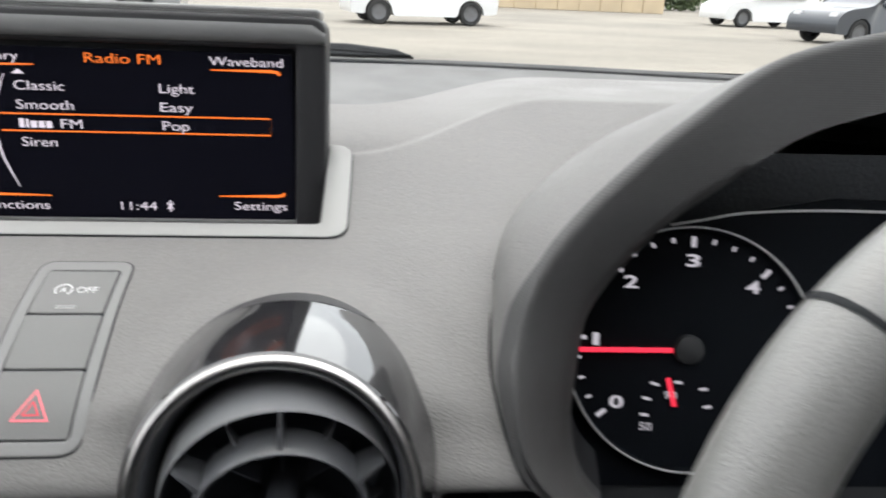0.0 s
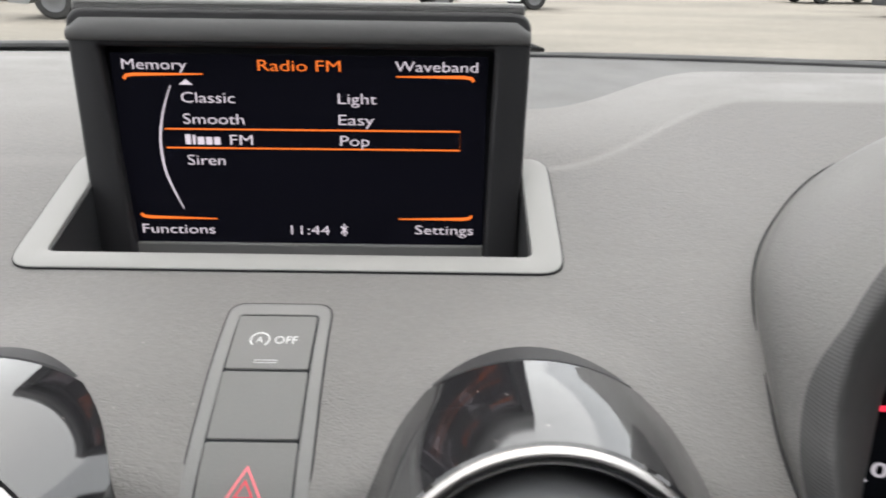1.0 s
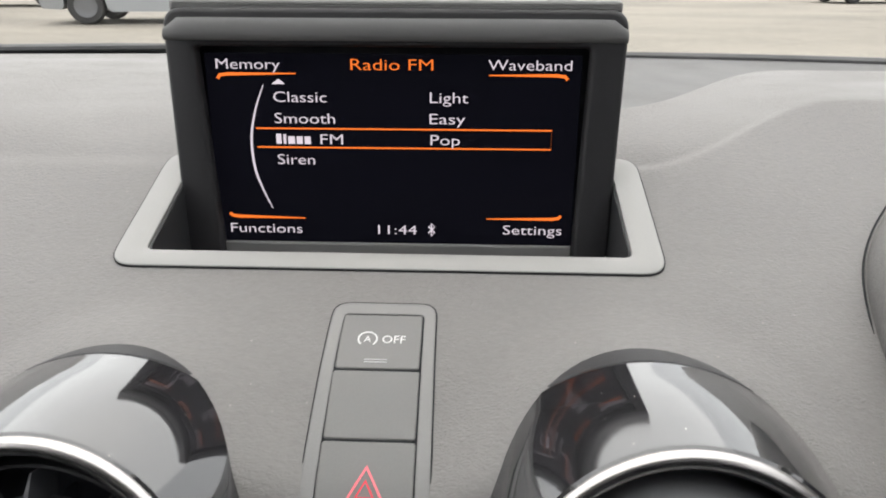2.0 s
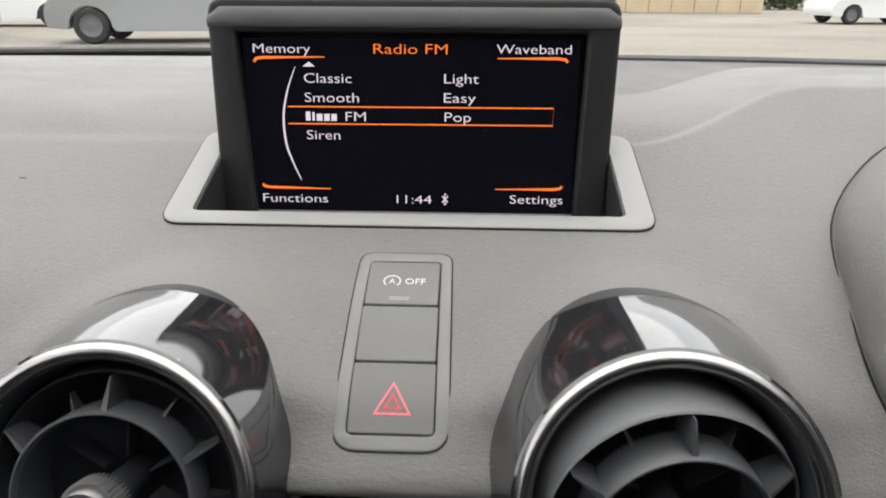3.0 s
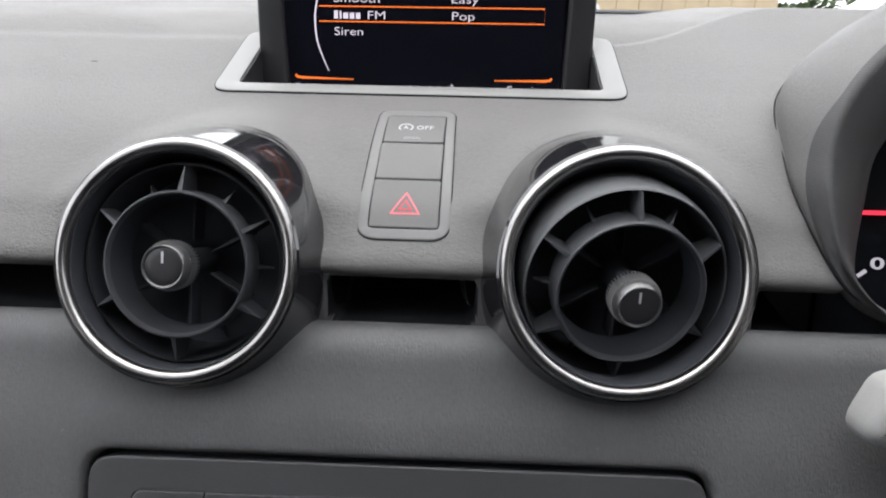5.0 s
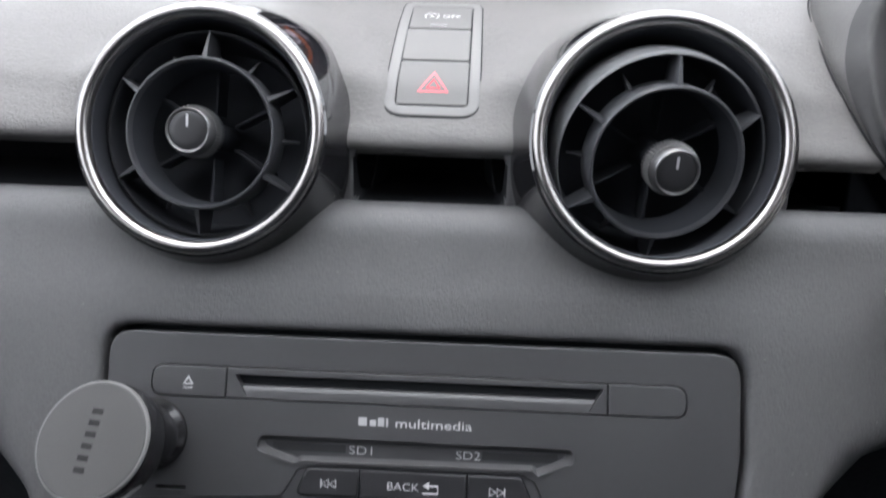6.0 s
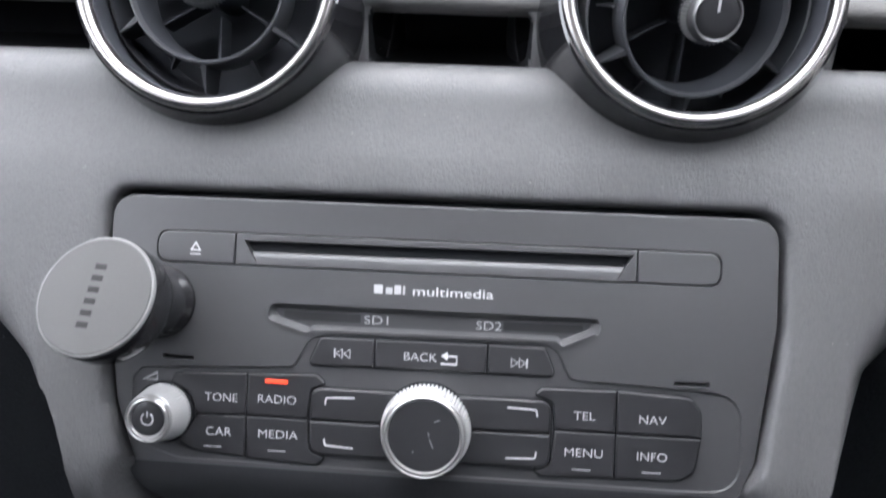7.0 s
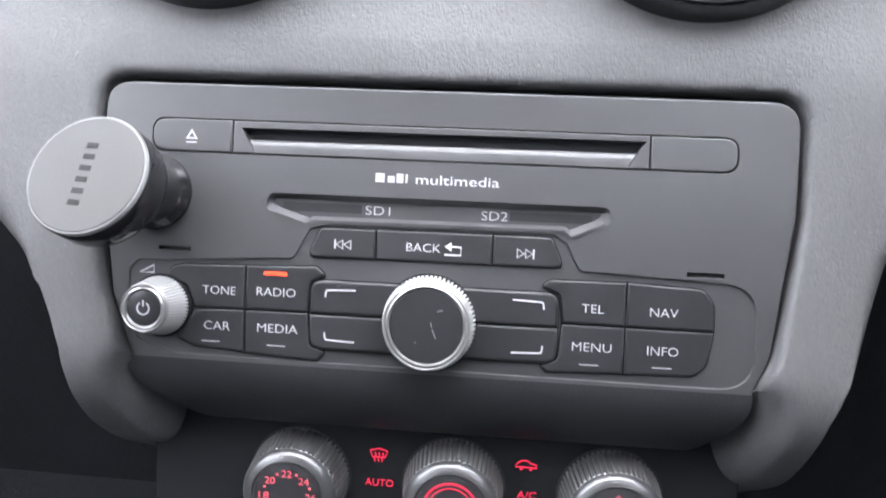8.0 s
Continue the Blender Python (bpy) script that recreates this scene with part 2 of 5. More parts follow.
RED_DIM = material("dim_lit_red", (0.05, 0.0, 0.0), 0.4, emit=(1.0, 0.035, 0.085), power=0.13)
PINK_DIM = material("dim_lit_pink", (0.1, 0.03, 0.03), 0.4, emit=(1.0, 0.12, 0.17), power=0.12)
AMBER_DIM = material("dim_lit_amber", (0.2, 0.02, 0.0), 0.4, emit=(1.0, 0.07, 0.03), power=0.28)
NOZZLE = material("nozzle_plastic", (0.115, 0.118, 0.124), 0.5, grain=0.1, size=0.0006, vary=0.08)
VANE = material("vane_black_plastic", (0.046, 0.048, 0.053), 0.42, grain=0.1, size=0.0006, vary=0.08)
PIANO = material("piano_black", (0.01, 0.01, 0.011), 0.06, spec=0.5, vary=0.2, size=0.0007, blotch=0.02, coat=0.75, dust=0.45)
TRAY = material("light_grey_plastic", (0.2, 0.2, 0.197), 0.42, grain=0.08, size=0.0006, vary=0.04)
VOID = material("duct_black", (0.042, 0.045, 0.052), 0.7, spec=0.15)
PIANO.node_tree.nodes["Principled BSDF"].inputs["IOR"].default_value = 1.68
PIANO.node_tree.nodes["Principled BSDF"].inputs["Coat IOR"].default_value = 1.6
PIANO.node_tree.nodes["Principled BSDF"].inputs["Coat Roughness"].default_value = 0.05
CHROME = material("satin_chrome", (0.4, 0.385, 0.375), 0.25, metal=1.0)
ALU = material("brushed_aluminium", (0.6, 0.6, 0.6), 0.37, metal=0.5, vary=0.08, size=0.0006)
DARK_CHROME = material("dark_chrome", (0.16, 0.16, 0.162), 0.35, metal=0.85)
SATIN = material("satin_silver", (0.5, 0.495, 0.49), 0.36, metal=0.9)
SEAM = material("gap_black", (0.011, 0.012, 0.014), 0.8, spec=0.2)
PRINT = material("white_print", (0.5, 0.5, 0.515), 0.6)
GREY_PRINT = material("grey_print", (0.36, 0.36, 0.37), 0.6)
SCREEN = material("display_glass", (0.003, 0.003, 0.005), 0.1, spec=0.12, emit=(0.1, 0.1, 0.16), power=0.007)
UI_WHITE = material("lit_white", (0.02, 0.02, 0.02), 0.4, emit=(0.86, 0.76, 0.83), power=0.35)
UI_ORANGE = material("lit_orange", (0.02, 0.01, 0.0), 0.4, emit=(1.0, 0.2, 0.025), power=0.42)
RED_LIT = material("lit_red", (0.05, 0.0, 0.0), 0.4, emit=(1.0, 0.04, 0.08), power=0.4)
PINK_LIT = material("lit_pink", (0.3, 0.06, 0.07), 0.4, emit=(1.0, 0.16, 0.2), power=0.3)
LEATHER = material("grey_leather", (0.12, 0.12, 0.116), 0.37, spec=0.7, grain=0.25, size=0.0014, vary=0.1, hide=(0.0012, 0.3))

# ---- dashboard: the soft pads ----
LIP = [(30, -28), (-13, -27.5), (-19.5, -26.6), (-22.8, -23.2), (-21.4, -19.2), (-16.6, -14.4), (-10.8, -9.4), (-4, -3.2), (6.5, 3.6), (16, 9), (25.7, 14.2), (36, 18.6), (46, 22), (60, 26.4), (78, 32)]
LIP = [tuple(p) for p in spline(LIP, 5)]


def crease_y(x):
    return 133 + 57 * smooth(95, 205, x)


def pad_top(x, y):
    """The height of the upper pad past the display's tray."""
    if y <= 78:
        return 32.0
    yc = crease_y(x)
    k = 0.355
    base = 32 + (min(y, yc) - 78) * k
    zc = 32 + (yc - 78) * k
    z = base
    if y > yc:
        z = zc + (71 - zc) * (1 - math.exp(-(y - yc) / 48)) - 0.062 * max(0, y - 285) * smooth(285, 340, y)
    ledge = 2.0 * (0.45 + 0.55 * smooth(-80, 90, x))
    return z - ledge * smooth(yc - 7, yc + 1.5, y)


def pad_end(x):
    """Where the upper pad ends towards the windscreen."""
    if x < -84:
        return 428 - 0.00032 * x * x
    if x < -60:
        return 428 - 238 * smooth(-84, -60, x)
    return 190 + 100 * smooth(95, 225, x)


VENTS = (-77.2, 80.6)
VENT_FRAMES = [face_frame(cx, -35.5, -16, 21).inverted() for cx in VENTS]
dash = thing("dashboard", (0, 40, 0), "grey soft-touch dashboard with a recessed slot between two pads", "dashboard", kind="structure")


def upper_point(u, v):
    x = -560 + 1120 * u
    n = len(LIP)
    cut = 0.45
    if v <= cut:
        w = v / cut * (n - 1)
        i = min(n - 2, int(w))
        y, z = (LIP[i][k] + (LIP[i + 1][k] - LIP[i][k]) * (w - i) for k in (0, 1))
        for m in VENT_FRAMES:
            q = m @ Vector((x, y, z))
            swell = 4.6 * smooth(70, 50, math.hypot(q.x, q.y)) * smooth(-16, 0, z)
            y, z = y - 0.5 * swell, z + 0.86 * swell
        return (x, y, z)
    w = (v - cut) / (1 - cut)
    end = pad_end(x)
    edge = 0.9
    if w <= edge:
        y = 78 + (end - 78) * w / edge
        return (x, y, pad_top(x, y))
    a = (w - edge) / (1 - edge)
    drop = 0 if x < -84 else 14
    return (x, end + 5 * math.sin(a * 1.5), pad_top(x, end) - drop * (1 - math.cos(a * 1.57)) - 0.6 * a)



bm = solid_grid(upper_point, 300, 210)
tray = [f for f in bm.faces if abs(f.calc_center_median().x + 1) < 91.5 and 71.8 < f.calc_center_median().y < 130]
bmesh.ops.delete(bm, geom=tray, context="FACES")


def in_hood(p):
    """Inside the hooded opening for the dials."""
    edge = float(np.interp(p.y, [-22, 2, 24, 50, 78, 101, 128, 152], [152, 148.5, 150, 156, 168, 188, 214, 250]))
    return abs(p.x - 335) < 335 - edge - 8 and p.y < 150


def in_binnacle(p):
    """Where the lower pad makes room for the dials."""
    return ((p.x - 335) / 168) ** 2 + ((p.z + 6) / 46) ** 2 < 1 and p.y > -75


def in_vent(p):
    """Inside the duct behind an air vent."""
    for m in VENT_FRAMES:
        q = m @ p
        if math.hypot(q.x, q.y) < 44.5 and q.z > -70:
            return True
    return False


bmesh.ops.delete(bm, geom=[f for f in bm.faces if in_hood(f.calc_center_median()) or in_vent(f.calc_center_median())], context="FACES")
part("upper_pad", bm, PAD, dash, label="grey grained upper pad", smooth=60)


def on_lip(s):
    """The place, the way up and the outward way on the upper pad's front, s millimetres up from its middle mark."""
    far = min(range(len(LIP)), key=lambda i: abs(LIP[i][0]) + abs(LIP[i][1]))
    i, left = far, s
    while left > 0 and i < len(LIP) - 2:
        d = math.dist(LIP[i], LIP[i + 1])
        if left <= d:
            break
        left -= d
        i += 1
    while left < 0 and i > 0:
        i -= 1
        left += math.dist(LIP[i], LIP[i + 1])
    a, b = Vector(LIP[i]), Vector(LIP[i + 1])
    p = a + (b - a).normalized() * left
    a2, b2 = Vector(LIP[max(0, i - 2)]), Vector(LIP[min(len(LIP) - 1, i + 3)])
    t = (b2 - a2).normalized()
    return p, t, Vector((-t.y, t.x))


def lip_part(name, bm, mat, parent, label="", smooth=35.0):
    """A part laid on the curved front of the upper pad."""
    for w in bm.verts:
        p, t, n = on_lip(w.co.y)
        q = p + n * w.co.z
        w.co = Vector((w.co.x, q.x, q.y))
    return part(name, bm, mat, parent, IDENT, label, smooth)


def sliced(bm, lo, hi, step):
    """Cuts a mesh across v so that it can follow a curve."""
    v = lo + step
    while v < hi:
        bmesh.ops.bisect_plane(bm, geom=bm.verts[:] + bm.edges[:] + bm.faces[:], plane_co=(0, v, 0), plane_no=(0, 1, 0))
        v += step
    return bm


# The demister panel behind the pad's crest, and the black edge under the glass.
def demist_point(u, v):
    x = -90 + 650 * u
    end = 428 - 0.00032 * x * x
    y = 150 + (end - 150) * v
    return (x, y, 50 + 8 * v + 3 * smooth(0.8, 1.0, v))


DEMIST = material("dark_grey_plastic", (0.06, 0.06, 0.059), 0.6, grain=0.2, size=0.001, vary=0.08)
part("demister_panel", solid_grid(demist_point, 60, 12), DEMIST, dash, label="smooth grey panel along the windscreen")


def seal_point(u, v):
    x = -700 + 1400 * u
    a = v * 2 * math.pi
    y = 434 - 0.00032 * x * x
    return (x, y + 8 * math.cos(a), 59.5 + 6.5 * smooth(-40, -160, x) + (5.6 - 1.6 * smooth(-40, -160, x)) * math.sin(a))


part("windscreen_seal", solid_grid(seal_point, 70, 10), DARK, dash, label="black rubber seal along the glass")

# ---- lower pad and centre stack ----
RTILT = 24.6
RF = face_frame(0, -61.8, -96, RTILT) @ Matrix.Rotation(radians(0.6), 4, "Z")
RS, RC = math.sin(radians(RTILT)), math.cos(radians(RTILT))
RADIO_OUT = rounded([(-110, 15), (-109.5, -20), (-105.5, -57), (-95, -88), (100, -85), (108, -66), (113.5, -22), (113.5, 15)], [11, 0, 6, 16, 12, 8, 0, 11], 6)
CLIM_OUT = rounded([(-100, -79), (-80, -170), (94, -170), (107, -79)], 12, 5)


def inside(pts, x, y):
    odd = False
    for a, b in zip(pts, pts[1:] + pts[:1]):
        if (a[1] > y) != (b[1] > y) and x < (b[0] - a[0]) * (y - a[1]) / (b[1] - a[1]) + a[0]:
            odd = not odd
    return odd


def away(pts, x, y):
    """Distance from an outline, negative inside it."""
    best = 1e9
    for a, b in zip(pts, pts[1:] + pts[:1]):
        ex, ey = b[0] - a[0], b[1] - a[1]
        w = max(0, min(1, ((x - a[0]) * ex + (y - a[1]) * ey) / max(1e-9, ex * ex + ey * ey)))
        best = min(best, math.hypot(x - a[0] - ex * w, y - a[1] - ey * w))
    return -best if inside(pts, x, y) else best


TOP = [(-13, -70), (-15, -60), (-17.4, -51), (-20.6, -45.6), (-25, -43.2), (-30, -44.0), (-36, -48.4), (-40.4, -56), (-45, -64), (-50.6, -73), (-55.6, -82.4)]
TOP = [tuple(p) for p in spline(TOP, 3)]
HALF_LEFT = [(40, 560), (15, 560), (8, 340), (0, 245), (-10, 205), (-20, 180), (-34, 159), (-44, 143), (-55, 132), (-65, 128), (-75, 125), (-85, 124), (-104, 124), (-112, 122), (-120, 118), (-128, 116), (-150, 112)]
HALF_RIGHT = [(40, 560), (15, 560), (8, 340), (0, 245), (-10, 200), (-20, 168), (-34, 149), (-44, 145), (-55, 141), (-65, 137), (-75, 133), (-85, 130), (-95, 129), (-120, 129), (-150, 128)]


def half_width(v, sign=1):
    table = HALF_RIGHT if sign > 0 else HALF_LEFT
    return float(np.interp(-v, [-a for a, _ in table], [b for _, b in table]))


def stack_drop(side, v, foot=0):
    """How far the stack falls away towards its sides and its foot."""
    roll = 46 * (1 - math.sqrt(max(0, 1 - max(0, (side - 0.25) / 0.75) ** 2))) * smooth(10, -20, v)
    return roll + 45 * smooth(-62, -132, v) ** 1.9 + foot * smooth(-108, -150, v) ** 1.2


def carve(x, v):
    """The hollow under the radio, round the climate controls."""
    if v > -60:
        return 0.0
    return 74 * smooth(13, -32, away(CLIM_OUT, x, v))


def stack_point(u, w):
    """The lower pad: evenly spaced columns in the middle, and edge columns that reach out to its outline."""
    k = u * 220 - 110
    core = 128.0
    if w < 0.22:
        q = w / 0.22 * (len(TOP) - 1)
        i = min(len(TOP) - 2, int(q))
        y, z = (TOP[i][m] + (TOP[i + 1][m] - TOP[i][m]) * (q - i) for m in (0, 1))
        v, hw = None, 560.0
    else:
        v = 15 - (w - 0.22) / 0.78 * 162
        hw = half_width(v, k)
    core = min(128.0, hw - 6)
    side = max(0.0, (abs(k) - 84) / 26)
    x = math.copysign(core * min(1.0, abs(k) / 84) + (hw - core) * side, k)
    if v is None:
        lift = (3 if x > 0 else 1.5) * smooth(95, 125, abs(x)) * smooth(-56, -38, z)
        skew = math.sin(radians(0.6)) * x * w / 0.22
        return (x, y + skew * RS, z + lift + skew * RC)
    d = away(RADIO_OUT, x - 0.0, v) if abs(x) < 140 else 30
    low = smooth(-79, -85, v)
    n = -14 * (smooth(0.0, -1.5, d) * (1 - low) + smooth(6.0, -3.0, d) * low)
    n -= carve(x, v)
    n -= stack_drop(side, v, 55)
    return tuple(RF @ Vector((x, v, n)))


bm = solid_grid(stack_point, 220, 146)
bmesh.ops.delete(bm, geom=[f for f in bm.faces if in_binnacle(f.calc_center_median()) or in_vent(f.calc_center_median())], context="FACES")
RFI = RF.inverted()
rim = []
for f in bm.faces:
    q = RFI @ f.calc_center_median()
    if abs(q.x) < 140 and -97 < q.y < 30 and abs(q.z) < 40 and q.y > -76 and away(RADIO_OUT, q.x, q.y) < 8.3:
        rim.append(f)
bmesh.ops.delete(bm, geom=rim, context="FACES")
part("lower_pad", bm, PAD_LOW, dash, label="charcoal grained lower pad and centre stack", smooth=60)
# The lining's black stands in for the shade deep in the slot.
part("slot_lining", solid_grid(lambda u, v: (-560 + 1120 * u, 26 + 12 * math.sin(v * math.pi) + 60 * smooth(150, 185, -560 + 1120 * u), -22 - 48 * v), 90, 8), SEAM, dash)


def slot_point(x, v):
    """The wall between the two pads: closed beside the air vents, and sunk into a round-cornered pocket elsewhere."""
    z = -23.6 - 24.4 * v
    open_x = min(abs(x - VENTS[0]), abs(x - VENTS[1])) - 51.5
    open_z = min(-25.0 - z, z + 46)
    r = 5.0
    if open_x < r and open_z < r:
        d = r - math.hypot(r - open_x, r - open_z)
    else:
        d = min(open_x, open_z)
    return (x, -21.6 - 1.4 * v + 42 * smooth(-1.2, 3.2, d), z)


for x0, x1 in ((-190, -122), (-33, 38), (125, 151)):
    # Faces deep in the pocket are coloured black as its shade; the rim keeps the pad's colour.
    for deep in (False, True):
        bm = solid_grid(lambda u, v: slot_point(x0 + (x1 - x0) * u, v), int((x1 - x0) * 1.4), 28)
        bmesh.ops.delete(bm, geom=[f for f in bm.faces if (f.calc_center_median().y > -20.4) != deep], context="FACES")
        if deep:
            part("slot_pocket", bm, SEAM, dash, label="pocket sunk between the pads, blackened for its shade", smooth=60)
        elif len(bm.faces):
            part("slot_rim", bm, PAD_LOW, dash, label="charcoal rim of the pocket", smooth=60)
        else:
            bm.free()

part("scuff", slab([(-1.6, -0.4), (1.8, -0.5), (1.5, 0.4), (-1.2, 0.5)], 0, 0.25, 0.1), DARK, dash, Matrix.Translation((-170, 97, 38.6)) @ Matrix.Rotation(radians(19), 4, "X"))

# ---- display that rises out of the dashboard ----
SF = face_frame(-2.4, 116.2, 31.2, 4.6)
TF = face_frame(-1, 68, 29.5, 70.0)
surround = thing("display_tray", (-1, 68, 31), "light grey plastic tray frame round a pop-up display", "trim panel")
part("tray_frame", frame_slab(rrect(0, 34, 196, 69, 9, 6), rrect(0, 38.2, 174, 61, 3, 6), -3, 0.5, 0.5, well=-30), TRAY, surround, TF, "light grey satin frame")
part("tray_gap", frame_slab(rrect(0, 34, 196.7, 69.7, 9.4, 6), rrect(0, 38.2, 175, 62, 3, 6), -3, 0.12, 0.1), SEAM, surround, TF)
part("tray_liner", frame_slab(rrect(0, 38.2, 173.8, 60.8, 3, 6), rrect(0, 38.2, 172.4, 59.4, 3, 6), -30, -0.9, 0.2), DARK, surround, TF, "black inner wall")
part("tray_well", slab(rrect(0, 38.2, 174, 61, 3), -36, -29, 0.5), SEAM, surround, TF)

# Paler than the housing: daylight on its rounded top is in this colour.
BROW = material("light_paled_plastic", (0.11, 0.11, 0.11), 0.42, spec=0.5, grain=0.1, size=0.0006, vary=0.06)
display = thing("infotainment_display", (-2.4, 118, 0), "black pop-up display showing a radio station list", "screen")
U0 = 2.4
mouth = rounded([(-72.6 + U0, -24), (70.4 + U0, -24), (73 + U0, 67.5), (-77.4 + U0, 67.5)], [1, 1, 2, 2], 5)
outer = rounded([(-88.6 + U0, -24), (84.6 + U0, -24), (86.5 + U0, 81.5), (-89 + U0, 81.5)], [2, 2, 8, 8], 5)
part("housing", frame_slab(outer, mouth, -15, 4.5, 2.0, well=-1.0), HOUSING, display, SF, "black plastic housing")
part("back_shell", slab([(x, y) for x, y in outer], -17, -6, 1.0), DARK, display, SF)
part("top_edge", slab(rrect(-1.3 + U0, 79.5, 170, 5, 2), -14, 3.0, 1.5), TRIM, display, SF @ Matrix.Translation((0, 2.6, 0)), "grey satin top edge")
brow_rows = []
for k in range(33):
    u = -88.6 + 174.6 * k / 32
    near = max(0.0, 1 - min(u + 88.6, 86.0 - u) / 7.0)
    sink = 5.0 * (1 - math.sqrt(max(0.0, 1 - near * near)))
    brow_rows.append([(u + U0, v - sink * w, n) for v, n, w in ((81.3, -12, 1), (81.3, -1, 1), (80.8, 1.4, 1), (79.6, 3.2, 1), (77.6, 4.7, 0.8), (75.0, 5.5, 0.5), (72.0, 5.7, 0.2), (70.0, 5.2, 0), (69.4, 4.2, 0), (69.4, -12, 0))])
part("brow", loops(bmesh.new(), brow_rows, close_first=True), BROW, display, SF, "rounded brow, paled for the light on the housing's top", smooth=50)
part("display_glass", slab(rounded([(-75.5 + U0, -11), (70.5 + U0, -11), (70.5 + U0, 65), (-75.5 + U0, 65)], 1, 3), -3, 0.0, 0.3), SCREEN, display, SF, "black lit display glass")
part("lower_bezel", slab(rounded([(-75.5 + U0, -24), (70.5 + U0, -24), (70.5 + U0, -11), (-75.5 + U0, -11)], 0.5, 3), -3, 1.6, 0.8), TRIM, display, SF, "grey lower bezel")


def ui(text, u, v, h, w, mat=UI_WHITE):
    words("display_text", text, mat, display, SF, u + U0, v, h, w, 0.25, bold=-0.008)


def ui_line(pts, width, mat=UI_ORANGE, taper=None):
    part("display_line", stroke([(u + U0, v) for u, v in pts], width, 0.2, 0.1, taper=taper), mat, display, SF, smooth=0)


ui("Memory", -71.1, 60.9, 3.9, 25)
ui("Radio FM", -18.5, 61.0, 4.2, 32, UI_ORANGE)
ui("Waveband", 34.6, 61.2, 3.9, 32)
ui("Classic", -49.4, 48.5, 4.1, 21)
ui("Smooth", -49.4, 40.2, 4.1, 24)
ui("FM", -31.5, 32.0, 4.1, 9)
for u, w, h in ((-48.3, 2.0, 4.0), (-45.9, 1.0, 3.8), (-43.2, 2.6, 3.0), (-39.9, 2.4, 3.0), (-36.7, 2.4, 3.0)):
    part("display_bar", slab(rrect(u + U0, 30.0 + h / 2, w, h, 0.3, 2), 0.1, 0.35, 0.05), UI_WHITE, display, SF, smooth=0)
ui("Siren", -49.2, 23.8, 4.1, 15)
ui("Light", 12.2, 48.7, 4.1, 15)
ui("Easy", 12.1, 40.5, 4.1, 14)
ui("Pop", 12.5, 32.2, 4.1, 11.6)
ui("Functions", -70.9, -5.2, 3.9, 30)
ui("11:44", -9.2, -5.1, 3.9, 16)
ui("Settings", 42.4, -4.4, 3.9, 24)
ui_line([(-70.9, 55.2), (-70.0, 56.6), (-67, 57), (-40, 57.4)], 1.25, taper=lambda w: 1.0 if w < 0.8 else 0.35)
ui_line([(65.2, 55.8), (64.3, 57.0), (61, 57.4), (35, 57.3)], 1.25, taper=lambda w: 1.0 if w < 0.8 else 0.35)
ui_line([(-70.7, 1.2), (-69.8, 0.1), (-67, -0.3), (-39.4, -0.7)], 1.25, taper=lambda w: 1.0 if w < 0.8 else 0.35)
ui_line([(65.7, 1.9), (64.8, 0.8), (62, 0.4), (35.5, 0.1)], 1.25, taper=lambda w: 1.0 if w < 0.8 else 0.35)
ui_line([(-57.2, 36.1), (60.2, 36.4), (60.2, 28.9), (-57.2, 28.6)], 0.6)
arc = [tuple(p) for p in spline([(-53.1, 53.1), (-57, 43), (-59.3, 32), (-58.8, 20), (-56, 11), (-52.7, 3.3)], 6)]
ui_line(arc, 0.9, UI_WHITE, taper=lambda w: 0.35 + 0.65 * math.sin(w * math.pi))
part("display_arrow", slab([(-49.8 + U0, 53.3), (-44.4 + U0, 53.3), (-47 + U0, 55.4)], 0.1, 0.3, 0.05), UI_WHITE, display, SF, smooth=0)
ui_line([(11.6, -3.4), (14.2, -6.2), (12.9, -7.6), (12.9, -2.2), (14.2, -3.6), (11.6, -6.4)], 0.55, UI_WHITE)

# ---- switch panel under the display ----
switches = thing("switch_panel", (1.1, 10, 5), "grey three-button switch panel with a red hazard triangle", "switch panel")
PU = 1.1
outl = rounded([(PU - 18.3, -20.5), (PU + 18.3, -20.5), (PU + 17.3, 58.2), (PU - 16.9, 58.2)], [8.5, 8.5, 6, 6], 6)
lip_part("panel_gap", sliced(slab(outl, -1.5, 0.35, 0.2), -23, 58, 3), SEAM, switches)
frame_out = rounded([(PU - 17.9, -20.1), (PU + 17.9, -20.1), (PU + 16.9, 57.8), (PU - 16.5, 57.8)], [8.2, 8.2, 5.8, 5.8], 6)
frame_in = rounded([(PU - 13.6, -15.4), (PU + 13.6, -15.4), (PU + 13.2, 52.6), (PU - 12.6, 52.6)], [2.5, 2.5, 2, 2], 6)
lip_part("panel_frame", sliced(frame_slab(frame_out, frame_in, -2, 0.6, 0.5), -22, 58, 3), TRIM, switches, "grey satin frame")
lip_part("panel_floor", sliced(slab(frame_in, -2, -0.4, 0.2), -15, 53, 3), SEAM, switches)
keys = []
for lo, hi, wl_, wr_ in ((-15.0, 8.0, 13.2, 13.2), (8.6, 30.2, 13.0, 13.0), (30.8, 52.2, 12.6, 12.8)):
    o = rounded([(PU - wl_, lo), (PU + wr_, lo), (PU + wr_, hi), (PU - wl_, hi)], 1.2, 4)
    keys.append(lip_part("button", sliced(slab(o, -1.5, 0.7, 0.5), lo, hi, 3), BUTTON, switches, "dark grey push button"))


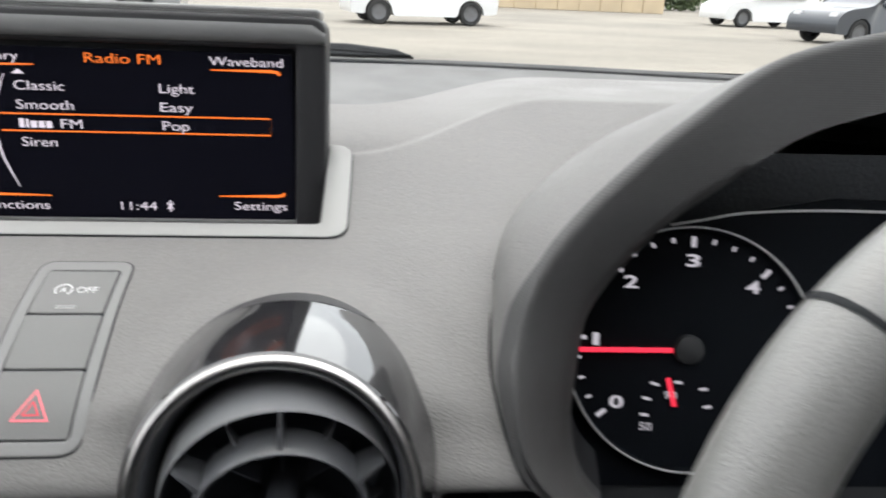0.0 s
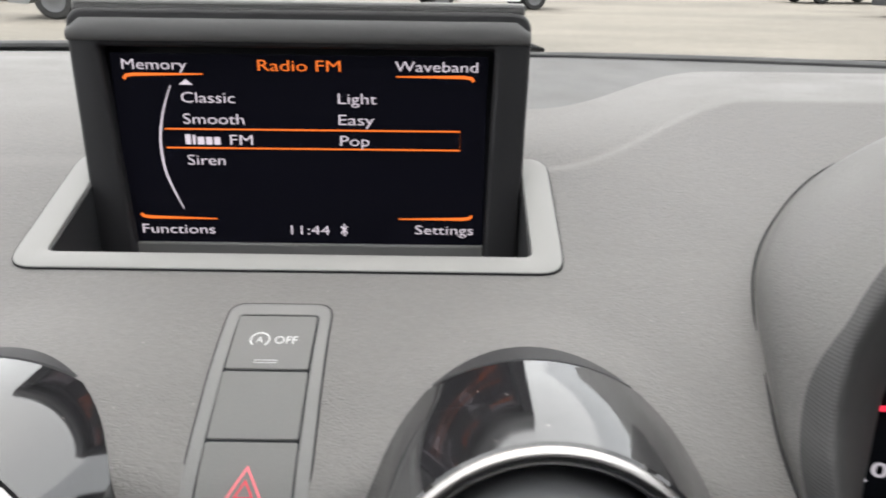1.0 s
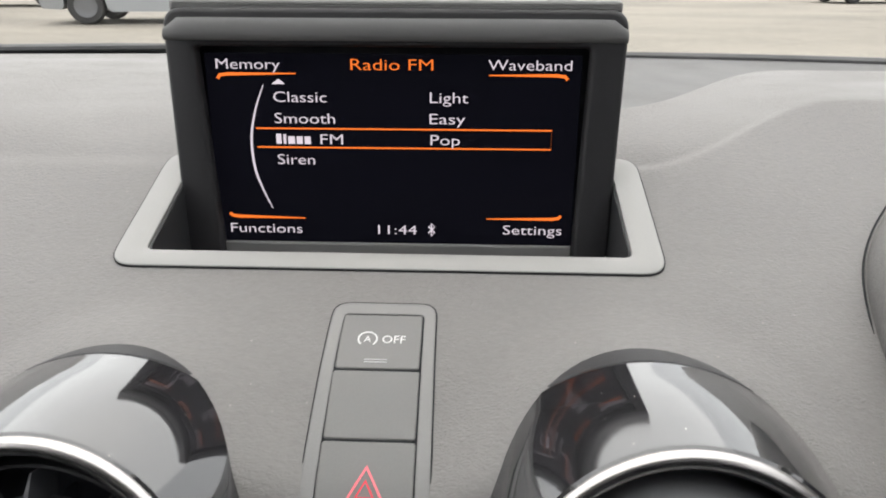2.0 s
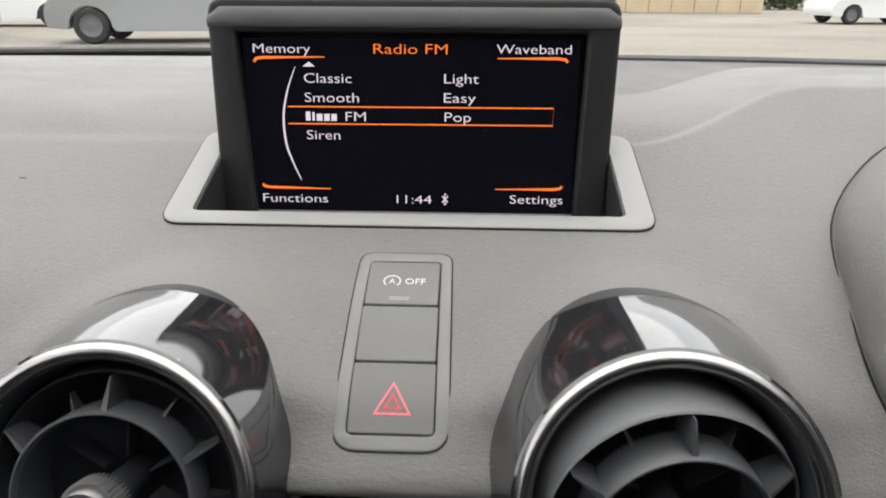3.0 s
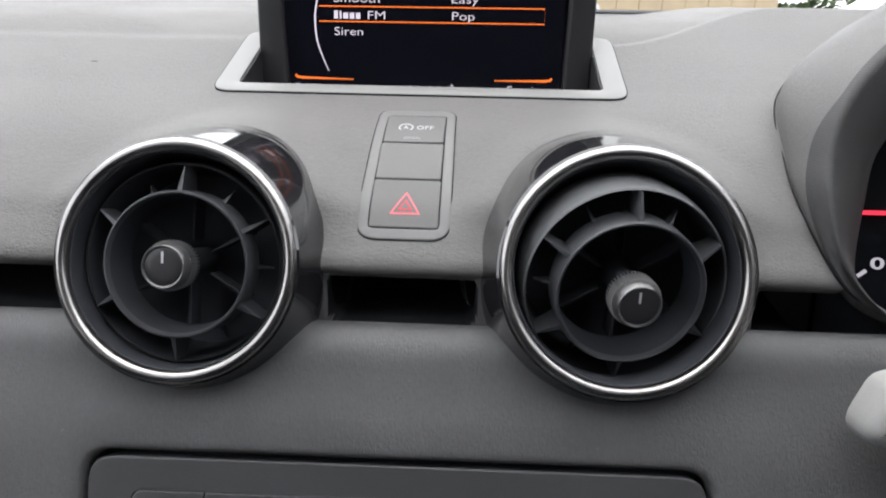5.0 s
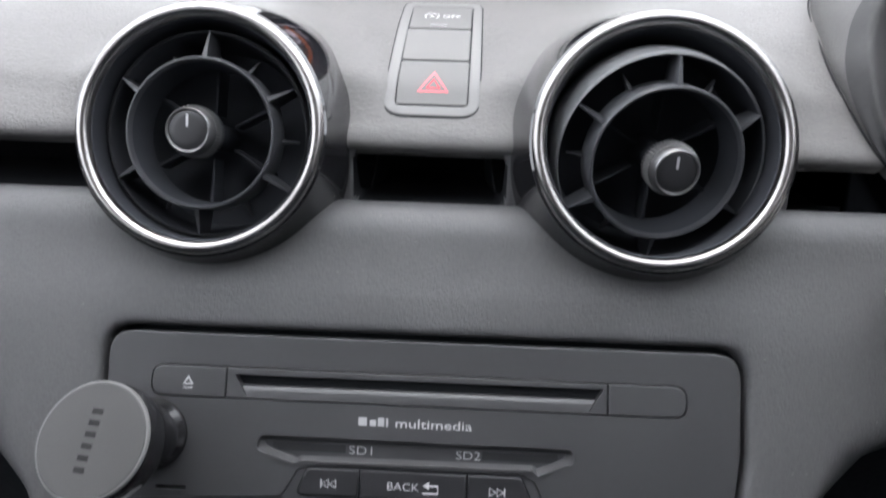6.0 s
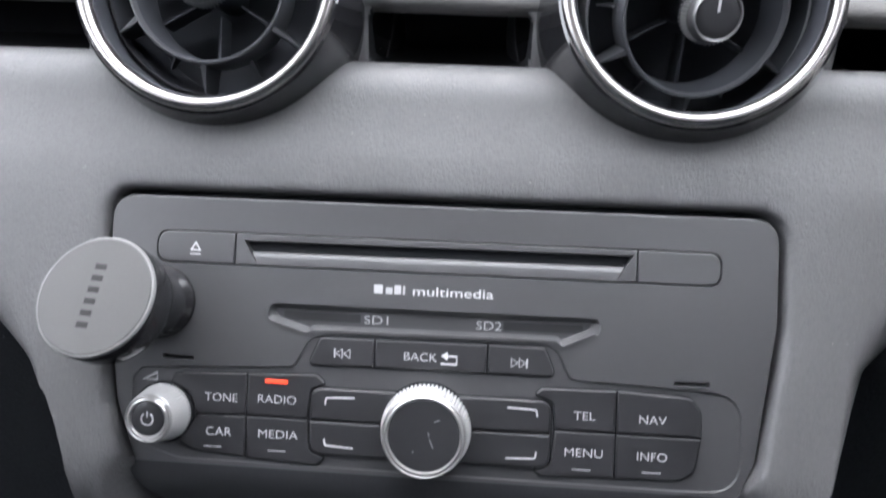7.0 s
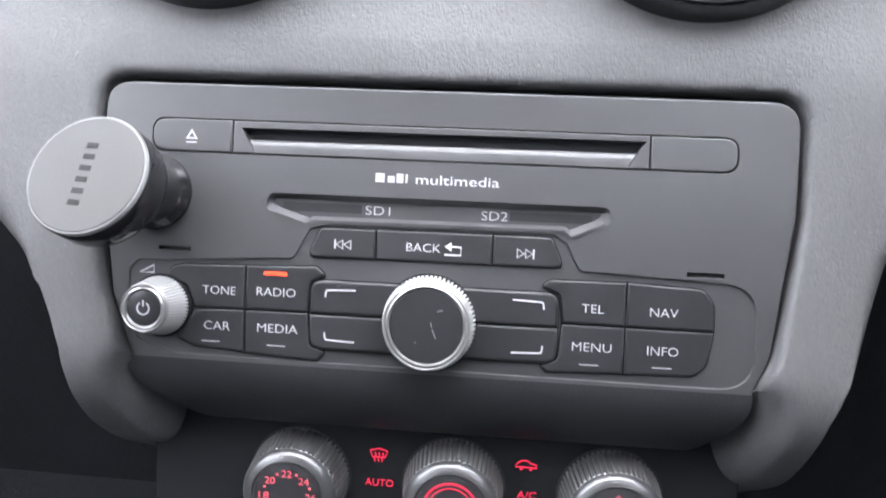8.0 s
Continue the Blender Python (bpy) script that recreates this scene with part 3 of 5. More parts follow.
def outline_tri(c, v, w, h, width):
    pts = ccw([(c - w / 2, v - h / 2), (c + w / 2, v - h / 2), (c, v + h / 2)])
    k = (w - 2 * width * 1.73) / w
    m = v - h / 6
    return sliced(frame_slab(pts, [(c + (x - c) * k, m + (y - m) * k) for x, y in pts], 0.68, 0.85, 0.02, steps=1), v - h, v + h, 1.5)


lip_part("triangle_outer", outline_tri(PU + 0.2, -3.9, 11.8, 10.6, 0.55), PINK_LIT, keys[0], smooth=0)
lip_part("triangle_inner", outline_tri(PU + 0.2, -4.9, 5.6, 5.0, 0.42), RED_LIT, keys[0], smooth=0)


LETTER = material("bright_white_print", (0.5, 0.5, 0.5), 0.6)


def lip_words(text, u0, v, h, w, mat, parent):
    ob = words("button_text", text, mat, None, IDENT, 0, 0, h, w)
    bm = bmesh.new()
    bm.from_mesh(ob.data)
    bpy.data.objects.remove(ob)
    for q in bm.verts:
        q.co = Vector((q.co.x / MM + u0, q.co.y / MM + v, 0.72 + q.co.z / MM))
    return lip_part("button_text", bm, mat, parent, smooth=0)


lip_words("OFF", PU + 0.7, 41.8, 2.9, 7.2, LETTER, keys[2])
lip_words("A", PU - 5.0, 41.8, 2.4, 2.2, LETTER, keys[2])
lip_part("button_ring", stroke([(PU - 3.9 + 2.9 * math.cos(a), 41.8 + 2.7 * math.sin(a)) for a in np.linspace(-0.9, 4.0, 26)], 0.5, 0.72), LETTER, keys[2], smooth=0)
lip_part("button_mark", stroke(rrect(PU - 0.6, 33.6, 7.0, 0.9, 0.4, 3), 0.3, 0.72, closed=True), GREY_PRINT, keys[2], smooth=0)


# ---- round air vents ----
def air_vent(cx, cz, aim, sway, label):
    m = face_frame(cx, -35.5, cz, 21)
    vent = thing("air_vent", (cx, -35.5, cz), label, "air vent", "round dashboard air vents")
    collar = [(43.0, 0.2), (44.4, -0.6), (45.2, -3), (47.6, -10), (50.9, -20), (54.0, -31), (55.7, -38), (56.0, -39), (55.5, -39.4), (55.5, -39.8), (56.3, -40.2), (57.4, -46), (58.4, -53), (59.0, -66)]
    cbm = lathe(collar, 96)
    flange = cbm.copy()
    bmesh.ops.delete(cbm, geom=[f for f in cbm.faces if f.calc_center_median().z < -39.6], context="FACES")
    bmesh.ops.delete(flange, geom=[f for f in flange.faces if f.calc_center_median().z >= -39.6], context="FACES")
    part("collar", cbm, PIANO, vent, m, "gloss black collar")
    part("flange", flange, HOUSING, vent, m, "dark flange where the collar meets the pad")
    ring = [(43.6, -3.0)] + [(41.3 + 2.3 * math.cos(a), -0.3 + 2.3 * math.sin(a)) for a in np.linspace(0.0, 2.7, 11)] + [(39.0, -0.8), (38.6, -1.6)]
    part("chrome_ring", lathe(ring, 96), CHROME, vent, m, "satin chrome ring")
    bowl = [(39.2, -0.9), (38.5, -1.2), (38.2, -5), (38.0, -12), (38.2, -22), (36.5, -32), (30, -44), (0, -48)]
    part("bowl", lathe(bowl, 64), VOID, vent, m)
    pivot = Vector((0, 0, -22))
    tm = m @ Matrix.Translation(pivot) @ Matrix.Rotation(radians(aim), 4, "X") @ Matrix.Rotation(radians(sway), 4, "Y") @ Matrix.Translation(-pivot)
    nozzle = [(35.4, -7.4), (35.8, -6.6), (36.4, -7.2), (37.0, -11), (37.4, -17), (37.0, -27)]
    part("throat", lathe([(35.5, -7.3), (35.0, -12), (33, -30), (0, -34)], 64), VOID, vent, tm)
    # A tipped nozzle gets paler plastic: the light it catches is in the colour.
    part("nozzle", lathe(nozzle, 72), NOZZLE if aim > 10 else DARK, vent, tm, "swivelling nozzle, paler where it is tipped into the light")
    inner = [(24.8, -2.6), (25.0, -0.8), (25.5, -0.1), (26.0, -0.2), (26.4, -0.9), (26.6, -12)]
    part("inner_ring", lathe(inner, 64), VANE, vent, tm)
    part("inner_throat", lathe([(24.8, -2.5), (24.4, -6), (23.8, -16)], 64), VOID, vent, tm)
    for k in range(12):
        front = k % 2 == 0
        a = radians(88 + 30 * k)
        bm = bmesh.new()
        r0, r1, n0, n1, w = (26.2, 35.2, -1.2 if front else -9.0, -14, 1.15 if front else 0.7)
        pts = [(r0, n1), (r1, n1), (r1, n0 - 3.4), (r0, n0)] if front else [(r0, n1), (r1 - 3.5, n1), (r1 - 3.5, n0 - 3), (r0, n0)]
        vs = [[bm.verts.new((r, s * w * (1.0, 0.4, 0.15, 0.8)[j], n)) for j, (r, n) in enumerate(pts)] for s in (-1, 1)]
        bm.faces.new(vs[0]), bm.faces.new(vs[1][::-1])
        for j in range(4):
            bm.faces.new((vs[0][j], vs[1][j], vs[1][(j + 1) % 4], vs[0][(j + 1) % 4]))
        part("vane", bm, VANE, vent, tm @ Matrix.Rotation(a, 4, "Z"))
    for k in range(6):
        a = radians(88 + 60 * k)
        bm = slab([(8, -0.3), (24.4, -0.7), (24.4, 0.7), (8, 0.3)], -24, -15, 0.3)
        part("vane", bm, VOID, vent, tm @ Matrix.Rotation(a, 4, "Z"))
    knob = part("knob", lathe([(5.0, -28), (5.0, -3), (8.3, -2), (8.3, 0)], 32), VOID, vent, tm)
    bm = bmesh.new()
    rows = []
    for n, dr in ((-1.5, -0.3), (5.0, 0), (5.8, -0.5)):
        rows.append([((9.0 + dr - (1.1 if k % 2 else 0)) * math.cos(2 * math.pi * k / 84), (9.0 + dr - (1.1 if k % 2 else 0)) * math.sin(2 * math.pi * k / 84), n) for k in range(84)])
    part("knurled_grip", loops(bm, rows, close_last=True), KNURL, knob, tm, "knurled grey grip", smooth=20)
    part("knob_ring", lathe([(8.4, 5.6), (8.1, 6.8), (7.7, 8.9), (7.2, 9.5), (6.7, 9.2), (6.6, 8.5)], 48), DARK_CHROME, knob, tm, "dark chrome knob ring")
    part("knob_cap", lathe([(6.7, 8.7), (6.2, 9.1), (4, 9.25), (0, 9.3)], 40), RADIO_BTN, knob, tm, "satin black cap")
    part("knob_mark", stroke([(-0.2, 1.2), (-0.2, 5.2)], 0.8, 9.2, 0.12), PRINT, knob, tm)
    return vent


air_vent(-77.2, -16.6, 4.0, 0.0, "round air vent with chrome ring, aimed straight ahead")
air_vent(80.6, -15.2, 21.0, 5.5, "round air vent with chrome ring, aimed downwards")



# ---- radio unit ----
def plate(outer, holes, n1, thick=6.0, soft=0.7, slope=0.5, floor=True):
    """A plate with recesses in its front. holes: (outline, depth)."""
    bm = bmesh.new()
    o = ccw(outer)
    rings = [[(x, y, n1 - thick) for x, y in o]]
    for k in range(4):
        a = k / 3 * math.pi / 2
        d, h = soft * (1 - math.cos(a)), soft * math.sin(a)
        rings.append([(x, y, n1 - soft + h) for x, y in (shrink(o, d) if d > 1e-6 else o)])
    rows = [[bm.verts.new(p) for p in ring] for ring in rings]
    for a, b in zip(rows, rows[1:]):
        for i in range(len(o)):
            j = (i + 1) % len(o)
            bm.faces.new((a[i], a[j], b[j], b[i]))
    edges = []

    def loop_edges(vs):
        return [bm.edges.get((a, b)) or bm.edges.new((a, b)) for a, b in zip(vs, vs[1:] + vs[:1])]

    edges += loop_edges(rows[-1])
    for pts, depth, *rest in holes:
        lean = rest[0] if rest else 0
        h = ccw(pts)
        top = [bm.verts.new((x, y, n1)) for x, y in h]
        low = [bm.verts.new((x, y, n1 - depth)) for x, y in shrink(h, lean or slope * min(1.0, depth))]
        edges += loop_edges(top)
        for i in range(len(h)):
            j = (i + 1) % len(h)
            bm.faces.new((top[i], top[j], low[j], low[i]))
        if floor:
            bm.faces.new(low)
    bmesh.ops.triangle_fill(bm, edges=edges, use_beauty=True, use_dissolve=False)
    bmesh.ops.triangulate(bm, faces=[f for f in bm.faces if len(f.verts) > 4])
    return bm


RF = RF @ Matrix.Translation((0, 0, -1.0))
radio = thing("radio_unit", (0, -62, -96), "satin black in-dash radio with disc slot, card slots and keys", "car radio")
part("gasket", slab([(x, max(y, -78)) for x, y in shrink(RADIO_OUT, -0.4)], -12, -6.5, 0.3), SEAM, radio, RF)
LIP_OUT = []
ring = ccw(RADIO_OUT)
for a, b in zip(ring, ring[1:] + ring[:1]):
    k = max(1, int(math.dist(a, b) / 2.5))
    LIP_OUT += [(a[0] + (b[0] - a[0]) * i / k, a[1] + (b[1] - a[1]) * i / k) for i in range(k)]
lip_rows = []
for out, n in ((14.0, 0.88), (11.5, 1.04), (9.0, 1.14), (6.5, 1.16), (4.2, 1.12), (2.6, 1.0), (1.5, 0.45), (0.8, -0.6), (0.5, -2.4), (0.5, -9)):
    ring = []
    for x, v in shrink(LIP_OUT, -out):
        hw = half_width(v, x)
        core = min(128.0, hw - 6)
        ring.append((x, v, n - carve(x, v) - stack_drop(max(0, (abs(x) - core) / (hw - core)), v)))
    lip_rows.append(ring)
lip_bm = loops(bmesh.new(), lip_rows, close_last=False)
bmesh.ops.delete(lip_bm, geom=[f for f in lip_bm.faces if f.calc_center_median().y < -86], context="FACES")
part("opening_lip", lip_bm, PAD_LOW, dash, RF, "rounded lip of the radio opening")
FACIA = [(x, max(y, -77.5)) for x, y in shrink(ccw(RADIO_OUT), 1.7)]


def apron_point(u, v):
    """The facia's lower edge, which rolls away under the radio."""
    vv = -76.6 - 26.5 * math.sin(v * 1.5)
    n = 0.03 - 40 * (1 - math.cos(v * 1.5))
    x0 = float(np.interp(-vv, [76, 80, 84, 88, 94, 104], [-99.0, -98.6, -97, -93, -85, -75]))
    x1 = float(np.interp(-vv, [76, 80, 84, 88, 94, 104], [102.0, 102.0, 101, 98.5, 93, 86]))
    return (x0 + (x1 - x0) * u, vv, n)


# Darker than the facia: the shade under its edge is put into the colour.
part("apron", solid_grid(apron_point, 20, 20), DARK, radio, RF, "facia's lower edge, darkened for the shade under the radio", smooth=70)
disc_hole = rounded([(-92.2, -9.2), (94.0, -9.2), (94.0, 2.0), (-92.2, 2.0)], 4.6, 6)
FIELD = rounded([(-98.4, -48.5), (-95.4, -45.2), (-44.0, -42.2), (-38.6, -32.3), (-33, -30.9), (39, -30.4), (43.2, -32.8), (47.4, -41.4), (102, -43.6), (102.2, -75.4), (80, -75.6), (-82, -75.2), (-95, -71.4), (-98.6, -66)], [3, 3, 2, 2, 3, 3, 2, 3, 11, 13, 0, 6, 5, 5], 6)
SD_BAY = rounded([(-52.5, -21.2), (-53.6, -26.8), (-40, -31.2), (-37.5, -29.9), (42, -29.4), (44.4, -31.4), (56.4, -26.2), (56.0, -21.2)], [3, 3, 1, 1, 1, 1, 3, 3], 4)
slots = [(rrect(-83.1, -41.2, 10.8, 1.5, 0.3, 2), 3), (rrect(85.8, -40.9, 11.2, 1.5, 0.3, 2), 3)]
part("facia", sliced(plate(FACIA, [(disc_hole, 3.6), (SD_BAY, 2.4, 1.7), (FIELD, 0.7)] + slots, 0.0, 7), -80, -14, 4), RADIO, radio, RF, "satin black facia", smooth=12)
for u0, u1, v in ((-88.6, -77.4, -42.35), (80.0, 91.6, -42.1)):
    part("slot_edge", stroke([(u0, v), (u1, v)], 0.5, -0.05, 0.22), RADIO, radio, RF)
part("disc_channel", slab(shrink(disc_hole, 0.9), -4.2, -3.4, 0.1), SEAM, radio, RF)
eject = part("eject_button", slab(rounded([(-91.8, -8.8), (-65.5, -8.8), (-65.5, 1.6), (-91.8, 1.6)], [4.4, 0.5, 0.5, 4.4], 5), -1.5, 0.1, 0.5), RADIO, radio, RF)
part("eject_mark", frame_slab(ccw([(-80.8, -4.8), (-76.8, -4.8), (-78.8, -1.6)]), ccw([(-79.9, -4.35), (-77.7, -4.35), (-78.8, -2.6)]), 0.08, 0.16, 0.01, steps=1), PRINT, eject, RF, smooth=0)
part("eject_mark", stroke([(-80.6, -5.9), (-77.0, -5.9)], 0.4, 0.12), PRINT, eject, RF, smooth=0)
SLOT = [(-62.4, -0.6), (65.9, -0.2), (60.6, -8.5), (-57.6, -8.5)]
flap_out = rounded([(-65.0, -8.8), (67.0, -8.8), (67.0, 1.6), (-65.0, 1.6)], 0.5, 3)
flap = part("disc_flap", plate(flap_out, [(SLOT, 2.8, 0.15)], 0.1, 3.2, 0.4, 0.3), RADIO, radio, RF, smooth=12)
part("slot_mouth", slab(shrink(ccw(SLOT), 0.35), -2.8, -2.5, 0.05), SEAM, flap, RF)
lip_rows = [[(-57.6, -8.6, -2.7), (60.6, -8.6, -2.7)], [(-57.6, -8.6, 0.1), (60.6, -8.6, 0.1)], [(-57.8, -7.9, 0.06), (60.9, -7.8, 0.06)], [(-58.6, -6.2, -0.1), (61.9, -6.0, -0.1)], [(-59.5, -4.8, -0.4), (62.9, -4.5, -0.4)], [(-59.7, -4.3, -0.9), (63.1, -4.0, -0.9)], [(-59.7, -4.2, -2.7), (63.1, -3.9, -2.7)]]
lip_bm = bmesh.new()
lip_rows = [[lip_bm.verts.new(p) for p in r] for r in lip_rows]
for p, q in zip(lip_rows, lip_rows[1:]):
    lip_bm.faces.new((p[0], p[1], q[1], q[0]))
part("slot_lip", lip_bm, RADIO, flap, RF, smooth=50)
part("blank_cover", slab(rounded([(67.4, -8.8), (93.6, -8.8), (93.6, 1.6), (67.4, 1.6)], [0.5, 4.4, 4.4, 0.5], 5), -1.5, 0.1, 0.5), RADIO, radio, RF)
for u, w, h in ((-16.6, 2.9, 2.9), (-13.0, 2.2, 2.1), (-10.2, 2.2, 3.0), (-8.1, 0.7, 2.9)):
    part("name_bar", slab(rrect(u, -16.3 + h / 2, w, h, 0.3, 2), 0.02, 0.15, 0.05), GREY_PRINT, radio, RF, smooth=0)
words("name_text", "multimedia", PRINT, radio, RF, -5.1, -14.9, 3.0, 26.4, 0.05)
for cx, lo, hi, text, tu, tw in ((-35.4, -48.3, -22.4, "SD1", -21.2, 8.0), (38.0, 25.0, 51.0, "SD2", 16.1, 8.3)):
    card = part("card_slot", slab(rrect((lo + hi) / 2, -25.3, hi - lo, 3.0, 0.3, 2), -2.55, -2.3, 0.05), RADIO_BTN, radio, RF)
    words("card_text", text, PRINT, card, RF, tu, -25.5, 2.9, tw, -2.3, bold=-0.012)
CHAMFER = material("polished_black_edge", (0.032, 0.032, 0.034), 0.42, spec=0.4, vary=0.03, size=0.002)
for out, inn in (([(-54.0, -23.4), (-54.2, -25.4), (-52.6, -27.4), (-40.2, -31.3)], [(-51.0, -23.6), (-50.8, -24.6), (-49.6, -25.6), (-38.6, -29.2)]), ([(56.6, -23.0), (56.9, -24.8), (55.4, -26.8), (44.6, -31.6)], [(53.6, -23.2), (53.5, -24.2), (52.4, -25.2), (43.2, -29.2)])):
    bm = bmesh.new()
    rows = [[bm.verts.new((x, v, n)) for x, v in pts] for pts, n in ((out, -2.3), (out, 0.04), (inn, -1.6), (inn, -2.3))]
    for p, q in zip(rows, rows[1:]):
        for i in range(3):
            bm.faces.new((p[i], p[i + 1], q[i + 1], q[i]))
    part("bay_chamfer", bm, CHAMFER, radio, RF, "polished chamfer of the card bay", smooth=40)
part("bay_shadow_lip", stroke([(-51, -27.8), (-40, -31.0), (-37.5, -29.9), (42, -29.3), (44.3, -31.2), (54.5, -26.6)], 0.8, 0.0, 0.35), RADIO, radio, RF)


def key(outline, r, text=None, tu=0, tv=0, tw=None, h=2.7, soft=0.6, top=0.35, dash_at=None):
    part("key_gap", slab(shrink(ccw(rounded(outline, r, 4)), -0.38), -1.0, -0.5, 0.05), SEAM, radio, RF)
    k = part("key", slab(rounded(outline, r, 4), -0.9, top, soft), RADIO_BTN, radio, RF)
    if text:
        words("key_text", text, PRINT, k, RF, tu, tv, h, tw, top + 0.02, bold=-0.014)
    if dash_at:
        part("key_mark", stroke([(dash_at[0] - 3.0, dash_at[1]), (dash_at[0] + 3.0, dash_at[1])], 0.35, top), GREY_PRINT, k, RF, smooth=0)
    return k


prev = key([(-39.2, -41.6), (-17.2, -41.2), (-17.2, -31.9), (-35.0, -31.9)], [2, 0.4, 0.4, 2])
back = key([(-16.7, -41.2), (19.9, -41.0), (19.9, -31.6), (-16.7, -31.8)], 0.4, "BACK", -7.1, -36.7, 10.8)
nxt = key([(20.4, -41.0), (42.6, -41.0), (38.6, -31.6), (20.4, -31.6)], [0.4, 2, 2, 0.4])
part("key_mark", stroke([(5.0, -38.6), (10.2, -38.6), (10.2, -36.0), (5.6, -36.0)], 0.55, 0.37), PRINT, back, RF, smooth=0)
part("key_mark", slab([(5.0, -36.0), (7.2, -34.6), (7.2, -37.4)], 0.3, 0.45, 0.02), PRINT, back, RF, smooth=0)
for k, c, s in ((prev, -27.4, -1), (nxt, 30.3, 1)):
    for o in (-1.3, 1.3):
        part("key_mark", stroke([(c + o - s * 1.1, -38.4), (c + o + s * 1.1, -37.0), (c + o - s * 1.1, -35.6)], 0.4, 0.37, closed=True), PRINT, k, RF, smooth=0)
    part("key_mark", stroke([(c + s * 2.7, -38.5), (c + s * 2.7, -35.5)], 0.45, 0.37), PRINT, k, RF, smooth=0)

key([(-84.8, -50.0), (-84.0, -47.2), (-80, -46.2), (-59.3, -45.6), (-59.3, -59.4), (-76, -60), (-78.5, -53)], [1, 2, 2, 0.4, 0.4, 1, 2], "TONE", -73.2, -53.9, 11)
radio_key = key([(-58.9, -59.4), (-58.9, -45.6), (-36.0, -44.6), (-32.6, -47.4), (-37.6, -49.5), (-38.4, -59.2)], [0.4, 0.4, 1, 1, 2, 0.4], "RADIO", -55.2, -53.5, 12.8)
part("indicator_lamp", slab(rrect(-49.2, -47.6, 7.6, 1.2, 0.4, 2), 0.2, 0.5, 0.1), AMBER_DIM, radio_key, RF, "lit orange-red indicator")
key([(-76, -60.2), (-59.3, -59.9), (-59.3, -73.2), (-76, -72.2), (-82.5, -69.6), (-79.2, -66)], [1, 0.4, 0.4, 3, 2, 2], "CAR", -72.5, -65.3, 8.6, dash_at=(-70.2, -70.4))
key([(-58.9, -59.9), (-38.4, -59.7), (-37.6, -70.2), (-32.2, -71.6), (-35, -74.6), (-58.9, -73.4)], [0.4, 0.4, 2, 1, 1, 0.4], "MEDIA", -54.7, -65.1, 13.2, dash_at=(-48.4, -70.6))
key([(42.9, -57.8), (62.0, -57.9), (62.0, -44.5), (38.4, -44.8), (35.8, -47.0), (41.8, -49.2)], [0.4, 0.4, 0.4, 1, 1, 2], "TEL", 48.7, -53.0, 6.8)
key([(62.6, -57.9), (89.2, -58.0), (89.0, -50), (85.5, -45.4), (62.6, -44.5)], [0.4, 0.4, 4, 4, 0.4], "NAV", 69.6, -53.1, 8.5)
key([(42.9, -58.4), (62.0, -58.5), (62.0, -72.5), (38.6, -73.4), (36.2, -71.4), (41.8, -69.6)], [0.4, 0.4, 0.4, 1, 1, 2], "MENU", 46.2, -64.9, 12.1, dash_at=(51.6, -70.4))
key([(62.6, -58.5), (89.1, -58.6), (87.6, -68.6), (83.4, -72.2), (62.6, -72.5)], [0.4, 0.4, 4, 4, 0.4], "INFO", 69.3, -64.9, 9.4, dash_at=(73.9, -70.0))
for u0, u1, s in ((-37.6, 1.0, -1), (1.4, 41.4, 1)):
    for v0, v1, w in ((-59.4, -48.8, 1), (-70.8, -59.8, -1)):
        rr_ = [0.4] * 4
        rr_[{(-1, 1): 3, (1, 1): 2, (-1, -1): 0, (1, -1): 1}[(s, w)]] = 4
        k = key([(u0, v0), (u1, v0), (u1, v1), (u0, v1)], rr_, top=0.9, soft=0.9)
        c = 35.0 * s + 2.2
        v = -59.7 + w * 5.6
        part("key_mark", stroke([tuple(p) for p in spline([(c - s * 0.3, v), (c - s * 0.6, v + w * 1.9), (c - s * 2, v + w * 2.3), (c - s * 10, v + w * 2.6)], 4)], 0.5, 0.95), PRINT, k, RF, smooth=0)


def knurled(r0, r1, n0, n1, teeth, deep):
    """A grip with straight ribs: broad flats between deep narrow grooves."""
    rows = []
    for r, n, d in ((r0, n0, 1), (r0 + (r1 - r0) * 0.9, n1 - 0.6, 1), (r1 - 0.3, n1, 0.5)):
        ring = []
        for k in range(teeth):
            for a, cut in ((0.0, 0), (0.5, 0), (0.62, 1), (0.88, 1)):
                t = 2 * math.pi * (k + a) / teeth
                ring.append(((r - deep * d * cut) * math.cos(t), (r - deep * d * cut) * math.sin(t), n))
        rows.append(ring)
    return loops(bmesh.new(), rows)


def rotary(name, at, m, r, height, cap, label, grip=ALU, teeth=84, deep=0.65, taper=0.88):
    """A turning knob: knurled side, bright bevel and dark cap."""
    mm = m @ Matrix.Translation((at[0], at[1], 0))
    k = part(name, lathe([(r + 0.6, -0.5), (r + 0.6, 0.6), (r - 1, 1.0)], 48), SEAM, radio, mm, label)
    part("grip", knurled(r, r * taper, 0.6, height - 1.2, teeth, deep), grip, k, mm, "knurled silver grip", smooth=15)
    part("bevel", lathe([(r * taper - 0.1, height - 1.4), (r * taper - 0.3, height - 0.4), (cap + 1.5, height - 0.15), (cap + 1.1, height - 0.6), (cap + 0.8, height - 0.1), (cap + 0.4, height + 0.1), (cap + 0.1, height), (cap - 0.3, height - 0.7)], 64), SATIN, k, mm, "grooved satin silver bevel")
    part("cap", lathe([(cap, height - 0.8), (cap - 0.6, height - 0.35), (cap * 0.5, height - 0.2), (0, height - 0.15)], 48), RADIO_BTN, k, mm, "satin black cap")
    return k, mm


